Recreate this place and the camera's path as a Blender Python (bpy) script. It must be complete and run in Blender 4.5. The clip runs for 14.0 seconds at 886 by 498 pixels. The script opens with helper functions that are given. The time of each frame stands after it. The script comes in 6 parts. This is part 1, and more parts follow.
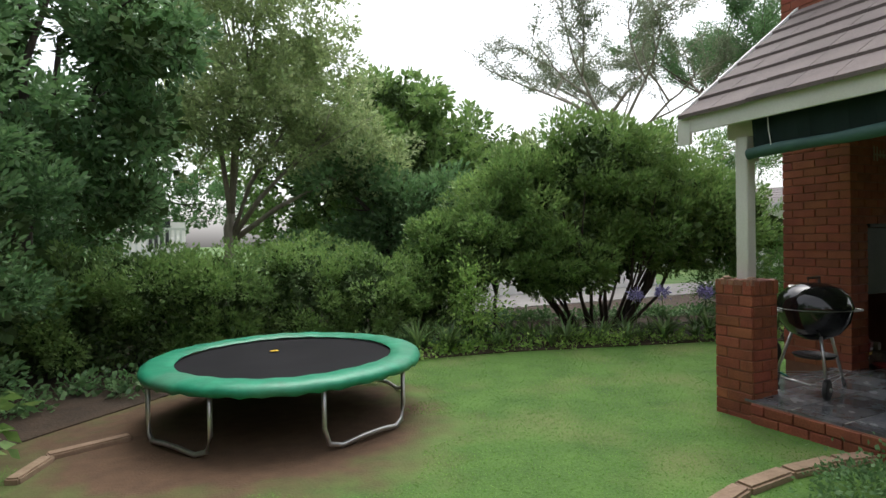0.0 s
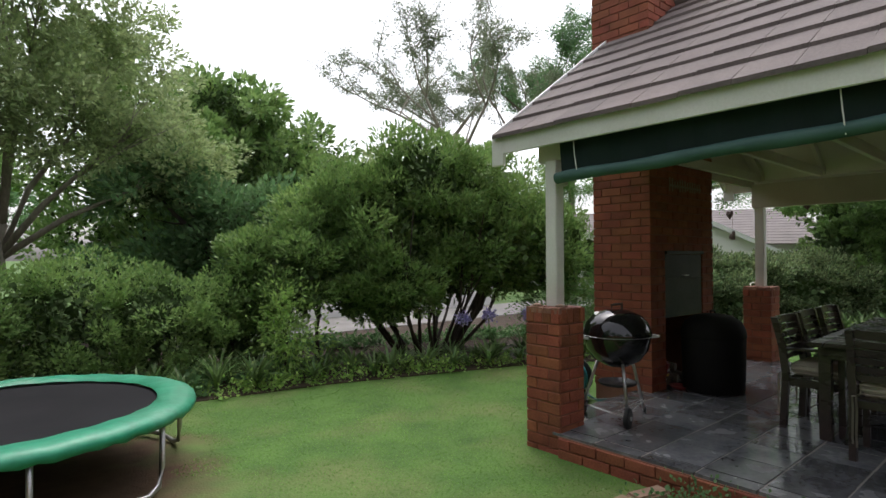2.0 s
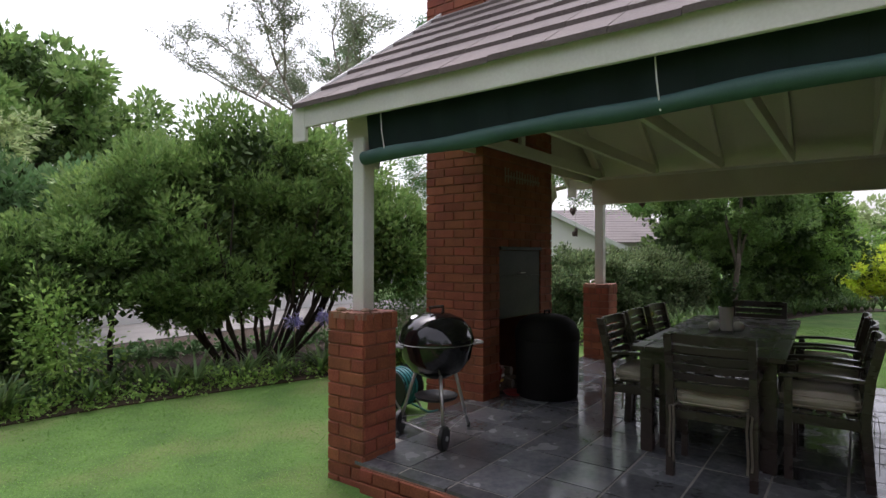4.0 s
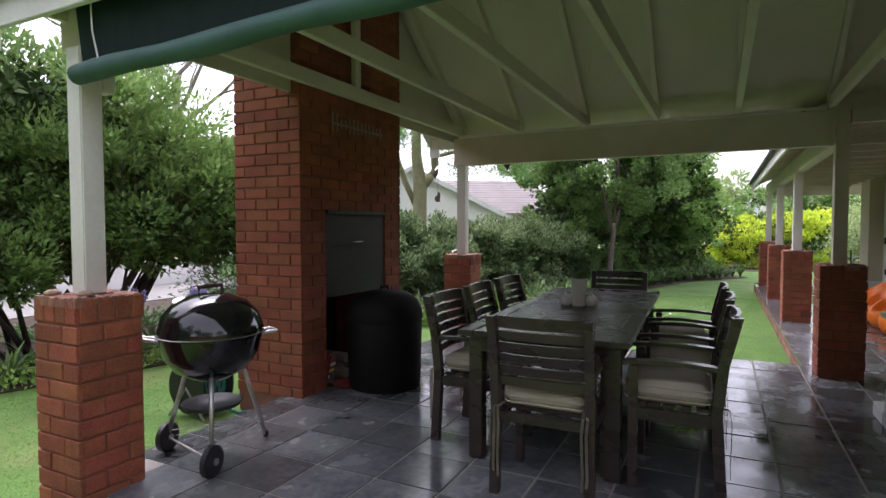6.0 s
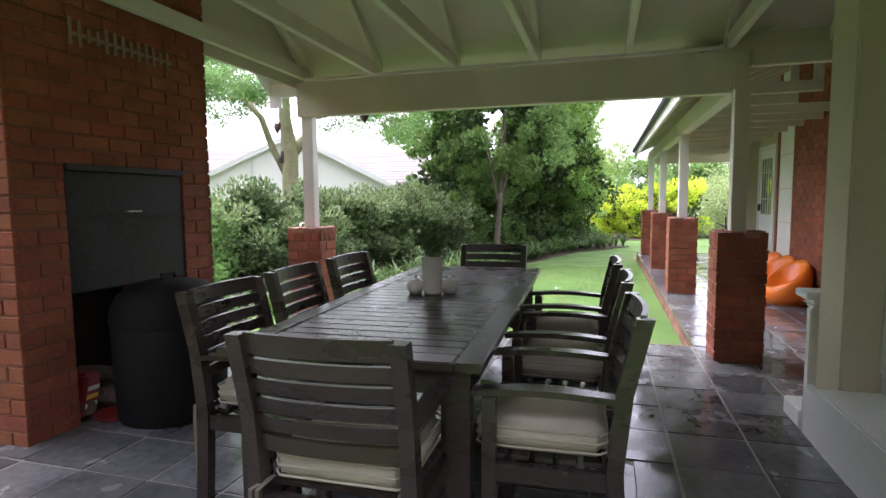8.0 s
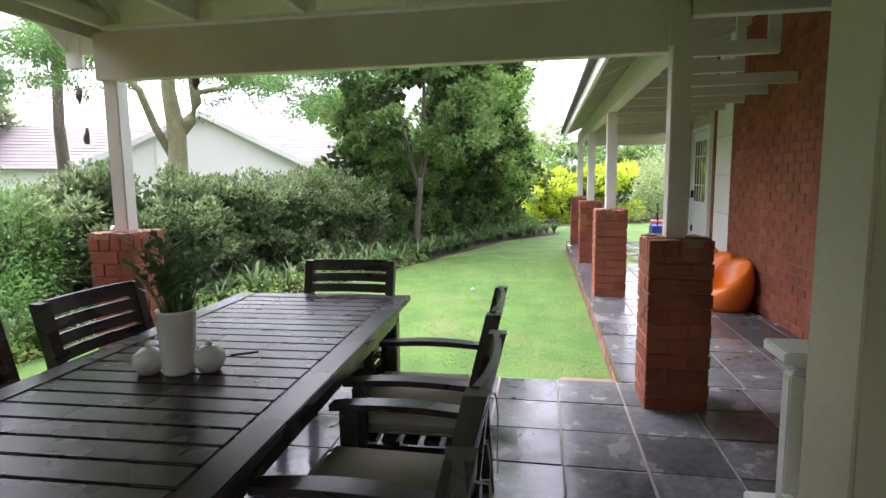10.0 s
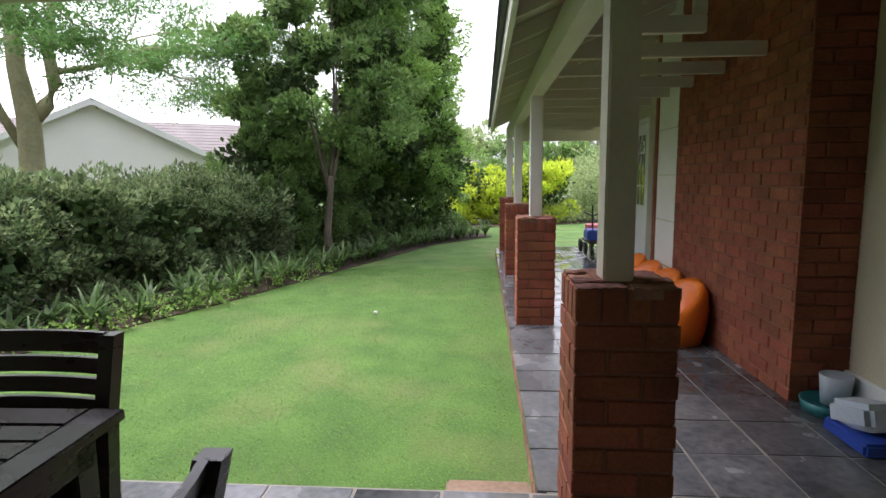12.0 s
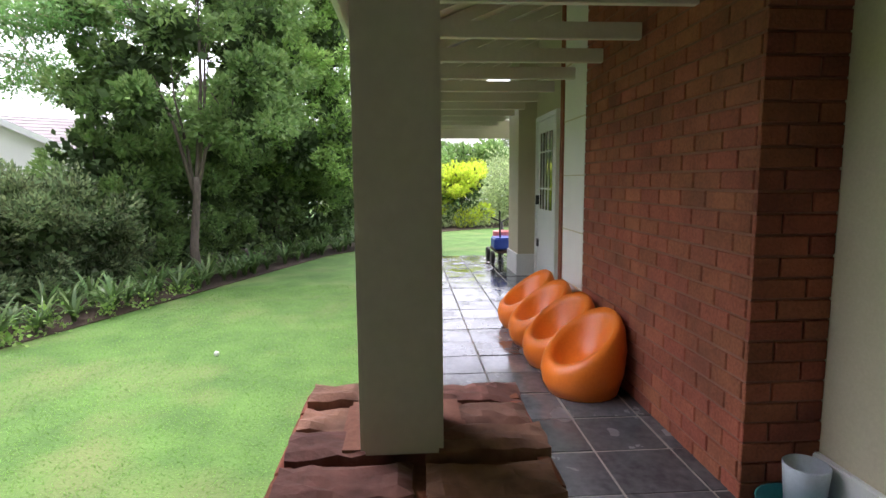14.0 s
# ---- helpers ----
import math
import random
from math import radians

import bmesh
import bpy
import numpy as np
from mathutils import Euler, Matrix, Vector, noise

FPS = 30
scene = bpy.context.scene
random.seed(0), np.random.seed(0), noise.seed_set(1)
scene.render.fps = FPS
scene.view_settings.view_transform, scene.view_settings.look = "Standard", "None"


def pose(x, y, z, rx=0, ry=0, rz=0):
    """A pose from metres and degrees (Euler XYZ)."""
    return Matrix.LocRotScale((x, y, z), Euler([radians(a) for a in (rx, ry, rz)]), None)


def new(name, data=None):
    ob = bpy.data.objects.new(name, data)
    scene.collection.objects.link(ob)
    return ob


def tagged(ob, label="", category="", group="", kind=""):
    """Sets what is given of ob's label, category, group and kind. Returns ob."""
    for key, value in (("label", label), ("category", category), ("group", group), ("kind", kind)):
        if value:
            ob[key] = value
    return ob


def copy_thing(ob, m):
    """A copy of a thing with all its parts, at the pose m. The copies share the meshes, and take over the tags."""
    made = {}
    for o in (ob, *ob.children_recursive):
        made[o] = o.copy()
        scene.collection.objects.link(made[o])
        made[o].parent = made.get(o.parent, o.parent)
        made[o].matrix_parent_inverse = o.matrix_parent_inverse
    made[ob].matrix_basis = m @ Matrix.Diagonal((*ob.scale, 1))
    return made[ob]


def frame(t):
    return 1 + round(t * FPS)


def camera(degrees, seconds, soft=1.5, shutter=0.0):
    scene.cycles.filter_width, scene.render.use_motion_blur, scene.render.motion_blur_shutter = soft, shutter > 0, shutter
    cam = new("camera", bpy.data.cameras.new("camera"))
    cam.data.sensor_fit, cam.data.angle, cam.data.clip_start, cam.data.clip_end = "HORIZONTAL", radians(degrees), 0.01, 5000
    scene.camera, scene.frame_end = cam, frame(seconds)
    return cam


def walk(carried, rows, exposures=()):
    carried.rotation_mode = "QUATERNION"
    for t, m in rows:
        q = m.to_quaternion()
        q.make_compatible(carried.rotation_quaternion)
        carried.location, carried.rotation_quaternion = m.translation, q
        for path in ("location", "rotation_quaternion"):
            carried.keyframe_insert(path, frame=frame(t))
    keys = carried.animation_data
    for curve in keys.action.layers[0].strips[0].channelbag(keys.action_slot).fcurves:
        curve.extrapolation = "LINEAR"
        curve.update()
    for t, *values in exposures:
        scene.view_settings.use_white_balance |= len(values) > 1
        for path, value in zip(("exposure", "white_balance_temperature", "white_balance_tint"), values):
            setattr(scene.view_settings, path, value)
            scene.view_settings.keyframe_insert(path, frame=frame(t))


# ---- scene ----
cam = camera(77.2, 14.0)
# seconds, x, y, z, yaw, pitch, roll
ROWS = [
    (0.0, -0.028, 0.086, 1.445, -25.99, -0.69, 0.98),
    (0.5, 0.102, 0.189, 1.467, -29.42, -0.28, 0.65),
    (1.0, 0.259, 0.297, 1.474, -32.97, 0.17, 0.42),
    (1.5, 0.457, 0.331, 1.490, -37.07, 0.58, 0.31),
    (2.0, 0.663, 0.342, 1.494, -40.90, 0.92, 0.27),
    (2.5, 0.866, 0.394, 1.488, -44.45, 1.14, 0.19),
    (3.0, 1.089, 0.446, 1.484, -47.53, 1.36, 0.18),
    (5.5, 2.449, 0.428, 1.470, -61.10, -1.82, -0.20),
    (6.0, 2.725, 0.405, 1.420, -63.40, -2.30, 0.05),
    (6.5, 3.023, 0.408, 1.375, -65.88, -2.77, 0.28),
    (7.0, 3.319, 0.431, 1.349, -69.01, -3.51, 0.33),
    (7.5, 3.623, 0.441, 1.334, -71.72, -4.19, 0.41),
    (8.0, 3.965, 0.451, 1.339, -73.92, -5.01, 0.53),
    (8.5, 4.275, 0.409, 1.356, -75.83, -5.58, 0.60),
    (9.0, 4.609, 0.344, 1.405, -77.16, -6.18, 0.70),
    (11.5, 6.331, 0.018, 1.431, -84.42, -7.23, 0.49),
    (12.0, 6.689, -0.067, 1.440, -85.87, -7.27, 0.46),
    (12.5, 7.061, -0.166, 1.435, -87.87, -7.30, 0.53),
    (13.0, 7.370, -0.265, 1.437, -90.38, -7.18, 0.47),
    (13.5, 7.657, -0.399, 1.442, -92.16, -7.18, 0.40),
    (14.0, 7.940, -0.538, 1.423, -93.64, -7.06, 0.44),
]
# seconds and stops: the lens opens as it passes under the roof
EXPOSURES = [(0.0, 0.0, 6450, 12), (3.0, -0.1, 6400, 18), (5.5, 0.62, 6150, 26), (7.5, 1.35, 6150, 26), (9.0, 1.8, 6130, 27), (11.5, 0.9, 6250, 21), (12.5, 0.78, 6300, 21), (14.0, 1.3, 6200, 23)]
walk(cam, [(t, pose(x, y, z, 90 + pitch, roll, yaw)) for t, x, y, z, yaw, pitch, roll in ROWS], EXPOSURES)

# ---- world and light ----
world = bpy.data.worlds.new("overcast_sky")
scene.world = world
world.use_nodes = True
wn, wl = world.node_tree.nodes, world.node_tree.links
sky = wn.new("ShaderNodeTexSky")
sky.sky_type = "NISHITA"
sky.sun_disc = False
sky.sun_elevation, sky.sun_rotation = math.radians(68), math.radians(40)
sky.air_density, sky.dust_density = 1.0, 4.0
pale = wn.new("ShaderNodeHueSaturation")
pale.inputs["Saturation"].default_value = 0.22
pale.inputs["Value"].default_value = 2.1
wl.new(sky.outputs[0], pale.inputs["Color"])
wl.new(pale.outputs[0], wn["Background"].inputs["Color"])
wn["Background"].inputs["Strength"].default_value = 0.15
sun = new("sun", bpy.data.lights.new("sun", "SUN"))
sun.data.energy, sun.data.angle, sun.data.color = 0.6, math.radians(50), (1.0, 0.96, 0.9)
sun.rotation_euler = (math.radians(18), 0, math.radians(140))

# ---- materials ----


def material(name, a, b, rough=0.7, fine=60.0, coarse=3.0, bump=0.2, metal=0.0, vary=0.0, dirt=None, dirt_amount=0.0, leafy=0.0, stretch=(1, 1, 1), spec=0.5, depth=0.01, rough_vary=0.0):
    """A surface of two colours mixed at two scales, with relief; vary: change from piece to piece; leafy: light let through."""
    m = bpy.data.materials.new(name)
    m.use_nodes = True
    n, l = m.node_tree.nodes, m.node_tree.links
    p = n["Principled BSDF"]
    co = n.new("ShaderNodeTexCoord")
    mp = n.new("ShaderNodeMapping")
    mp.inputs["Scale"].default_value = stretch
    geo = n.new("ShaderNodeNewGeometry")
    l.new(geo.outputs["Position"], mp.inputs["Vector"])
    f = n.new("ShaderNodeTexNoise")
    f.inputs["Scale"].default_value, f.inputs["Detail"].default_value = fine, 3
    c = n.new("ShaderNodeTexNoise")
    c.inputs["Scale"].default_value, c.inputs["Detail"].default_value = coarse, 4
    l.new(mp.outputs[0], f.inputs["Vector"])
    l.new(mp.outputs[0], c.inputs["Vector"])
    add = n.new("ShaderNodeMath")
    add.operation = "MULTIPLY_ADD"
    l.new(f.outputs[0], add.inputs[0])
    add.inputs[1].default_value = 0.45
    half = n.new("ShaderNodeMath")
    half.operation = "MULTIPLY"
    l.new(c.outputs[0], half.inputs[0])
    half.inputs[1].default_value = 0.55
    l.new(half.outputs[0], add.inputs[2])
    ramp = n.new("ShaderNodeValToRGB")
    ramp.color_ramp.elements[0].position, ramp.color_ramp.elements[1].position = 0.34, 0.66
    ramp.color_ramp.elements[0].color, ramp.color_ramp.elements[1].color = (*a, 1), (*b, 1)
    l.new(add.outputs[0], ramp.inputs[0])
    colour = ramp.outputs[0]
    if dirt:
        d = n.new("ShaderNodeTexNoise")
        d.inputs["Scale"].default_value, d.inputs["Detail"].default_value = coarse * 0.45, 6
        l.new(geo.outputs["Position"], d.inputs["Vector"])
        dr = n.new("ShaderNodeMapRange")
        dr.inputs["From Min"].default_value, dr.inputs["From Max"].default_value = 0.5, 0.72
        dr.inputs["To Max"].default_value = dirt_amount
        l.new(d.outputs[0], dr.inputs[0])
        mix = n.new("ShaderNodeMixRGB")
        l.new(dr.outputs[0], mix.inputs[0])
        l.new(colour, mix.inputs[1])
        mix.inputs[2].default_value = (*dirt, 1)
        colour = mix.outputs[0]
    if vary:
        info = n.new("ShaderNodeObjectInfo")
        s = n.new("ShaderNodeMath")
        s.operation = "ADD"
        l.new(info.outputs["Random"], s.inputs[0])
        l.new(geo.outputs["Random Per Island"], s.inputs[1])
        w = n.new("ShaderNodeMath")
        w.operation = "FRACT"
        l.new(s.outputs[0], w.inputs[0])
        r = n.new("ShaderNodeMapRange")
        r.inputs["To Min"].default_value, r.inputs["To Max"].default_value = 1 - vary, 1 + vary
        l.new(w.outputs[0], r.inputs[0])
        h = n.new("ShaderNodeHueSaturation")
        l.new(r.outputs[0], h.inputs["Value"])
        hr = n.new("ShaderNodeMapRange")
        hr.inputs["To Min"].default_value, hr.inputs["To Max"].default_value = 0.5 - vary * 0.045, 0.5 + vary * 0.045
        fr = n.new("ShaderNodeMath")
        fr.operation = "MULTIPLY"
        fr.inputs[1].default_value = 7.31
        l.new(w.outputs[0], fr.inputs[0])
        fr2 = n.new("ShaderNodeMath")
        fr2.operation = "FRACT"
        l.new(fr.outputs[0], fr2.inputs[0])
        l.new(fr2.outputs[0], hr.inputs[0])
        l.new(hr.outputs[0], h.inputs["Hue"])
        l.new(colour, h.inputs["Color"])
        colour = h.outputs[0]
    l.new(colour, p.inputs["Base Color"])
    p.inputs["Roughness"].default_value = rough
    p.inputs["Metallic"].default_value = metal
    p.inputs["Specular IOR Level"].default_value = spec
    if rough_vary:
        rr = n.new("ShaderNodeMapRange")
        rr.inputs["From Min"].default_value, rr.inputs["From Max"].default_value = 0.35, 0.65
        rr.inputs["To Min"].default_value, rr.inputs["To Max"].default_value = rough - rough_vary, rough + rough_vary
        l.new(c.outputs[0], rr.inputs[0])
        l.new(rr.outputs[0], p.inputs["Roughness"])
    if bump:
        bn = n.new("ShaderNodeBump")
        bn.inputs["Strength"].default_value, bn.inputs["Distance"].default_value = bump, depth
        l.new(add.outputs[0], bn.inputs["Height"])
        l.new(bn.outputs[0], p.inputs["Normal"])
    if leafy:
        t = n.new("ShaderNodeBsdfTranslucent")
        l.new(colour, t.inputs["Color"])
        ms = n.new("ShaderNodeMixShader")
        ms.inputs[0].default_value = leafy
        l.new(p.outputs[0], ms.inputs[1])
        l.new(t.outputs[0], ms.inputs[2])
        l.new(ms.outputs[0], n["Material Output"].inputs["Surface"])
    return m


def leaf_material(name, a, b, vary=0.24, rough=0.45):
    return material(name, a, b, rough, 14.0, 0.9, 0, vary=vary, leafy=0.42, spec=0.35)


BRICK = material("red_face_brick", (0.19, 0.052, 0.027), (0.36, 0.108, 0.055), 0.85, 75, 5, 0.8, vary=0.17, dirt=(0.13, 0.05, 0.035), dirt_amount=0.4, depth=0.009)
MORTAR = material("brick_mortar", (0.19, 0.082, 0.055), (0.29, 0.13, 0.088), 0.95, 140, 6, 0.4, depth=0.004)
BRICKTOP = material("weathered_brick_cap", (0.17, 0.08, 0.058), (0.36, 0.17, 0.12), 0.9, 38, 12, 1.0, vary=0.3, dirt=(0.06, 0.045, 0.035), dirt_amount=0.6, depth=0.012)
SLATE = material("grey_slate_tile", (0.062, 0.068, 0.076), (0.16, 0.166, 0.172), 0.15, 26, 4.5, 0.3, vary=0.4, dirt=(0.15, 0.148, 0.142), dirt_amount=0.45, depth=0.006, rough_vary=0.14)
GROUT = material("cement_grout", (0.20, 0.19, 0.17), (0.32, 0.30, 0.27), 0.9, 90, 6, 0.4, depth=0.004)
CREAM = material("cream_painted_plaster", (0.50, 0.455, 0.32), (0.58, 0.53, 0.38), 0.75, 80, 2, 0.12, depth=0.004)
TRIM = material("white_painted_timber", (0.70, 0.69, 0.63), (0.80, 0.79, 0.74), 0.5, 60, 2.5, 0.1, dirt=(0.5, 0.47, 0.38), dirt_amount=0.35, depth=0.003)
TIMBER = material("cream_painted_timber", (0.61, 0.57, 0.48), (0.69, 0.65, 0.55), 0.55, 60, 2.5, 0.1, dirt=(0.42, 0.39, 0.3), dirt_amount=0.3, depth=0.003)
BOARD = material("cream_ceiling_board", (0.57, 0.53, 0.44), (0.64, 0.59, 0.50), 0.7, 50, 1.6, 0.08, depth=0.003)
WHITE = material("white_paint", (0.72, 0.73, 0.71), (0.80, 0.80, 0.78), 0.55, 70, 3, 0.08, depth=0.003)
ROOF = material("brown_concrete_tile", (0.082, 0.066, 0.061), (0.142, 0.115, 0.106), 0.8, 60, 2, 0.35, vary=0.12, dirt=(0.2, 0.16, 0.14), dirt_amount=0.4, depth=0.006)
FARROOF = material("grey_roof_tile", (0.17, 0.15, 0.145), (0.24, 0.215, 0.205), 0.8, 30, 1, 0.2)
FARWALL = material("white_house_plaster", (0.82, 0.80, 0.77), (0.88, 0.86, 0.83), 0.8, 30, 0.6, 0.1)
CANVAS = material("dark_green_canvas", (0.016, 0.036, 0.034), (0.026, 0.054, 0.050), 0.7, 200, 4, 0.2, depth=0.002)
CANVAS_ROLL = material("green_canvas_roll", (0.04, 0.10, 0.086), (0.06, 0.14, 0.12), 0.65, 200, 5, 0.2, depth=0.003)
WOOD = material("dark_stained_wood", (0.026, 0.019, 0.017), (0.052, 0.039, 0.035), 0.28, 30, 3, 0.07, vary=0.2, stretch=(1, 1, 3), depth=0.002, rough_vary=0.03)
CUSHION = material("cream_cushion_cloth", (0.42, 0.38, 0.30), (0.55, 0.51, 0.42), 0.95, 260, 7, 0.4, vary=0.08, depth=0.004)
ENAMEL = material("black_enamel", (0.005, 0.005, 0.006), (0.010, 0.010, 0.011), 0.09, 20, 4, 0, spec=0.7)
BLACK = material("black_plastic", (0.008, 0.008, 0.008), (0.016, 0.016, 0.016), 0.5, 80, 5, 0.1)
SOOT = material("sooty_steel", (0.012, 0.013, 0.015), (0.035, 0.037, 0.04), 0.5, 40, 3, 0.1, metal=0.4, rough_vary=0.1)
CHARRED = material("charred_hearth", (0.012, 0.009, 0.008), (0.05, 0.03, 0.022), 0.95, 30, 4, 0.5)
MATTE = material("matte_black_paint", (0.006, 0.006, 0.006), (0.012, 0.012, 0.012), 0.75, 60, 5, 0.15, spec=0.2)
STEEL = material("galvanised_steel", (0.42, 0.42, 0.42), (0.62, 0.62, 0.6), 0.38, 60, 6, 0.1, metal=0.9, dirt=(0.25, 0.19, 0.14), dirt_amount=0.5)
MAT = material("black_jumping_mat", (0.009, 0.009, 0.010), (0.018, 0.018, 0.020), 0.9, 300, 2, 0.2, depth=0.002, spec=0.15)
PAD = material("green_vinyl_pad", (0.012, 0.20, 0.105), (0.025, 0.30, 0.165), 0.42, 12, 3, 0.45, dirt=(0.16, 0.27, 0.19), dirt_amount=0.45, depth=0.02)
ORANGE = material("orange_moulded_plastic", (0.78, 0.17, 0.012), (0.88, 0.22, 0.02), 0.35, 60, 3, 0.05)
SOIL = material("dark_garden_soil", (0.030, 0.020, 0.013), (0.075, 0.05, 0.03), 0.95, 40, 4, 0.8, depth=0.03)
EARTH = material("bare_red_earth", (0.11, 0.058, 0.03), (0.20, 0.115, 0.062), 0.95, 45, 4, 0.6, depth=0.02)
STONE = material("sandy_kerb_stone", (0.22, 0.145, 0.095), (0.34, 0.24, 0.165), 0.9, 40, 6, 0.5, vary=0.15, depth=0.01)
BARK = material("grey_brown_bark", (0.075, 0.06, 0.045), (0.19, 0.16, 0.12), 0.9, 30, 5, 0.7, stretch=(1, 1, 0.3), depth=0.02)
DARKBARK = material("dark_bark", (0.025, 0.02, 0.016), (0.07, 0.055, 0.042), 0.9, 30, 5, 0.6, stretch=(1, 1, 0.3), depth=0.02)
PALEBARK = material("pale_grey_bark", (0.20, 0.18, 0.14), (0.36, 0.33, 0.26), 0.9, 30, 5, 0.5, stretch=(1, 1, 0.3), depth=0.01)
FEVER = material("yellow_green_bark", (0.26, 0.26, 0.13), (0.42, 0.41, 0.24), 0.8, 20, 3, 0.4, depth=0.01)
CERAMIC = material("white_glazed_ceramic", (0.68, 0.68, 0.65), (0.74, 0.74, 0.71), 0.25, 40, 4, 0.03)
RED = material("red_printed_bag", (0.17, 0.015, 0.013), (0.24, 0.022, 0.018), 0.5, 40, 6, 0.3)
YELLOW = material("yellow_plastic", (0.75, 0.5, 0.03), (0.8, 0.56, 0.05), 0.5, 40, 6, 0.1)
TEAL = material("teal_hose", (0.02, 0.16, 0.17), (0.03, 0.22, 0.23), 0.4, 60, 5, 0.1)
BLUE = material("blue_plastic", (0.02, 0.06, 0.35), (0.03, 0.08, 0.42), 0.4, 60, 5, 0.1)
CLEAR = material("cloudy_plastic", (0.45, 0.52, 0.58), (0.55, 0.62, 0.68), 0.35, 60, 5, 0.05)
PINK = material("pink_plastic", (0.7, 0.2, 0.22), (0.78, 0.26, 0.27), 0.4, 60, 5, 0.05)
RUST = material("rusted_iron", (0.03, 0.02, 0.016), (0.09, 0.05, 0.035), 0.8, 60, 8, 0.3)
LETTER = material("dull_metal_letters", (0.24, 0.17, 0.13), (0.34, 0.25, 0.19), 0.6, 60, 8, 0.2)
LILAC = material("lilac_petals", (0.42, 0.38, 0.75), (0.55, 0.5, 0.85), 0.6, 40, 8, 0, leafy=0.3)
GLASS = material("window_glass", (0.03, 0.035, 0.035), (0.05, 0.055, 0.055), 0.05, 2, 1, 0, spec=0.8)
PAVE = material("pale_driveway", (0.22, 0.21, 0.20), (0.30, 0.29, 0.27), 0.9, 20, 2, 0.2)

LEAF_DARK = leaf_material("dark_green_leaves", (0.086, 0.175, 0.074), (0.206, 0.366, 0.148))
LEAF_MID = leaf_material("mid_green_leaves", (0.125, 0.227, 0.067), (0.291, 0.445, 0.140))
LEAF_BUSH = leaf_material("fresh_green_leaves", (0.120, 0.217, 0.060), (0.274, 0.427, 0.129))
LEAF_OLIVE = leaf_material("grey_olive_leaves", (0.249, 0.340, 0.145), (0.498, 0.602, 0.286))
LEAF_GREY = leaf_material("pale_feathery_leaves", (0.156, 0.204, 0.120), (0.264, 0.312, 0.192))
LEAF_LIGHT = leaf_material("bright_green_leaves", (0.199, 0.360, 0.084), (0.391, 0.592, 0.163))
LEAF_HEDGE = leaf_material("brownish_hedge_leaves", (0.094, 0.163, 0.064), (0.312, 0.394, 0.191), vary=0.6)
LEAF_FERN = leaf_material("soft_fern_leaves", (0.111, 0.247, 0.058), (0.208, 0.403, 0.117))
LEAF_YELLOW = leaf_material("golden_hedge_leaves", (0.483, 0.598, 0.046), (0.713, 0.828, 0.103), vary=0.3)
LEAF_STRAP = leaf_material("strap_leaves", (0.067, 0.131, 0.039), (0.158, 0.257, 0.087), vary=0.4, rough=0.35)

# dark green for crown cores: the shade between leaves put into colour
CORE_SHADE = material("crown_core_shade", (0.045, 0.085, 0.026), (0.09, 0.15, 0.045), 0.95, 20, 2, 0)

# lawn: grass with dry patches, and earth worn bare about the trampoline
LAWN = material("mown_lawn", (0.040, 0.098, 0.015), (0.098, 0.202, 0.036), 0.95, 60, 2.6, 0.7, dirt=(0.165, 0.19, 0.065), dirt_amount=0.7, depth=0.02)
TRAMP = (0.90, 5.27)


def wear_lawn():
    n, l = LAWN.node_tree.nodes, LAWN.node_tree.links
    p = n["Principled BSDF"]
    old = p.inputs["Base Color"].links[0].from_socket
    geo = n.new("ShaderNodeNewGeometry")
    dist = n.new("ShaderNodeVectorMath")
    dist.operation = "DISTANCE"
    l.new(geo.outputs["Position"], dist.inputs[0])
    dist.inputs[1].default_value = (TRAMP[0] - 0.45, TRAMP[1] - 0.2, -0.08)
    ns = n.new("ShaderNodeTexNoise")
    ns.inputs["Scale"].default_value, ns.inputs["Detail"].default_value = 2.4, 8
    l.new(geo.outputs["Position"], ns.inputs["Vector"])
    s = n.new("ShaderNodeMath")
    s.operation = "MULTIPLY_ADD"
    l.new(ns.outputs[0], s.inputs[0])
    s.inputs[1].default_value = 1.5
    l.new(dist.outputs["Value"], s.inputs[2])
    r = n.new("ShaderNodeMapRange")
    r.inputs["From Min"].default_value, r.inputs["From Max"].default_value = 2.0, 2.75
    r.inputs["To Min"].default_value, r.inputs["To Max"].default_value = 1.0, 0.0
    l.new(s.outputs[0], r.inputs[0])
    en = n.new("ShaderNodeTexNoise")
    en.inputs["Scale"].default_value, en.inputs["Detail"].default_value = 9, 6
    l.new(geo.outputs["Position"], en.inputs["Vector"])
    er = n.new("ShaderNodeValToRGB")
    er.color_ramp.elements[0].color, er.color_ramp.elements[1].color = (0.055, 0.032, 0.018, 1), (0.15, 0.088, 0.048, 1)
    l.new(en.outputs[0], er.inputs[0])
    mix = n.new("ShaderNodeMixRGB")
    l.new(r.outputs[0], mix.inputs[0])
    l.new(old, mix.inputs[1])
    l.new(er.outputs[0], mix.inputs[2])
    l.new(mix.outputs[0], p.inputs["Base Color"])


wear_lawn()

# ---- building helpers ----
FL, GR = 0.10, -0.08


def link_mesh(name, me, mat, parent=None, label=""):
    if mat and not me.materials:
        me.materials.append(mat)
    ob = new(name, me)
    if parent:
        ob.parent = parent
    if label:
        ob["label"] = label
    return ob


def part(name, bm, mat, parent=None, label="", smooth=False):
    me = bpy.data.meshes.new(name)
    bm.to_mesh(me)
    bm.free()
    if smooth:
        for f in me.polygons:
            f.use_smooth = True
    return link_mesh(name, me, mat, parent, label)


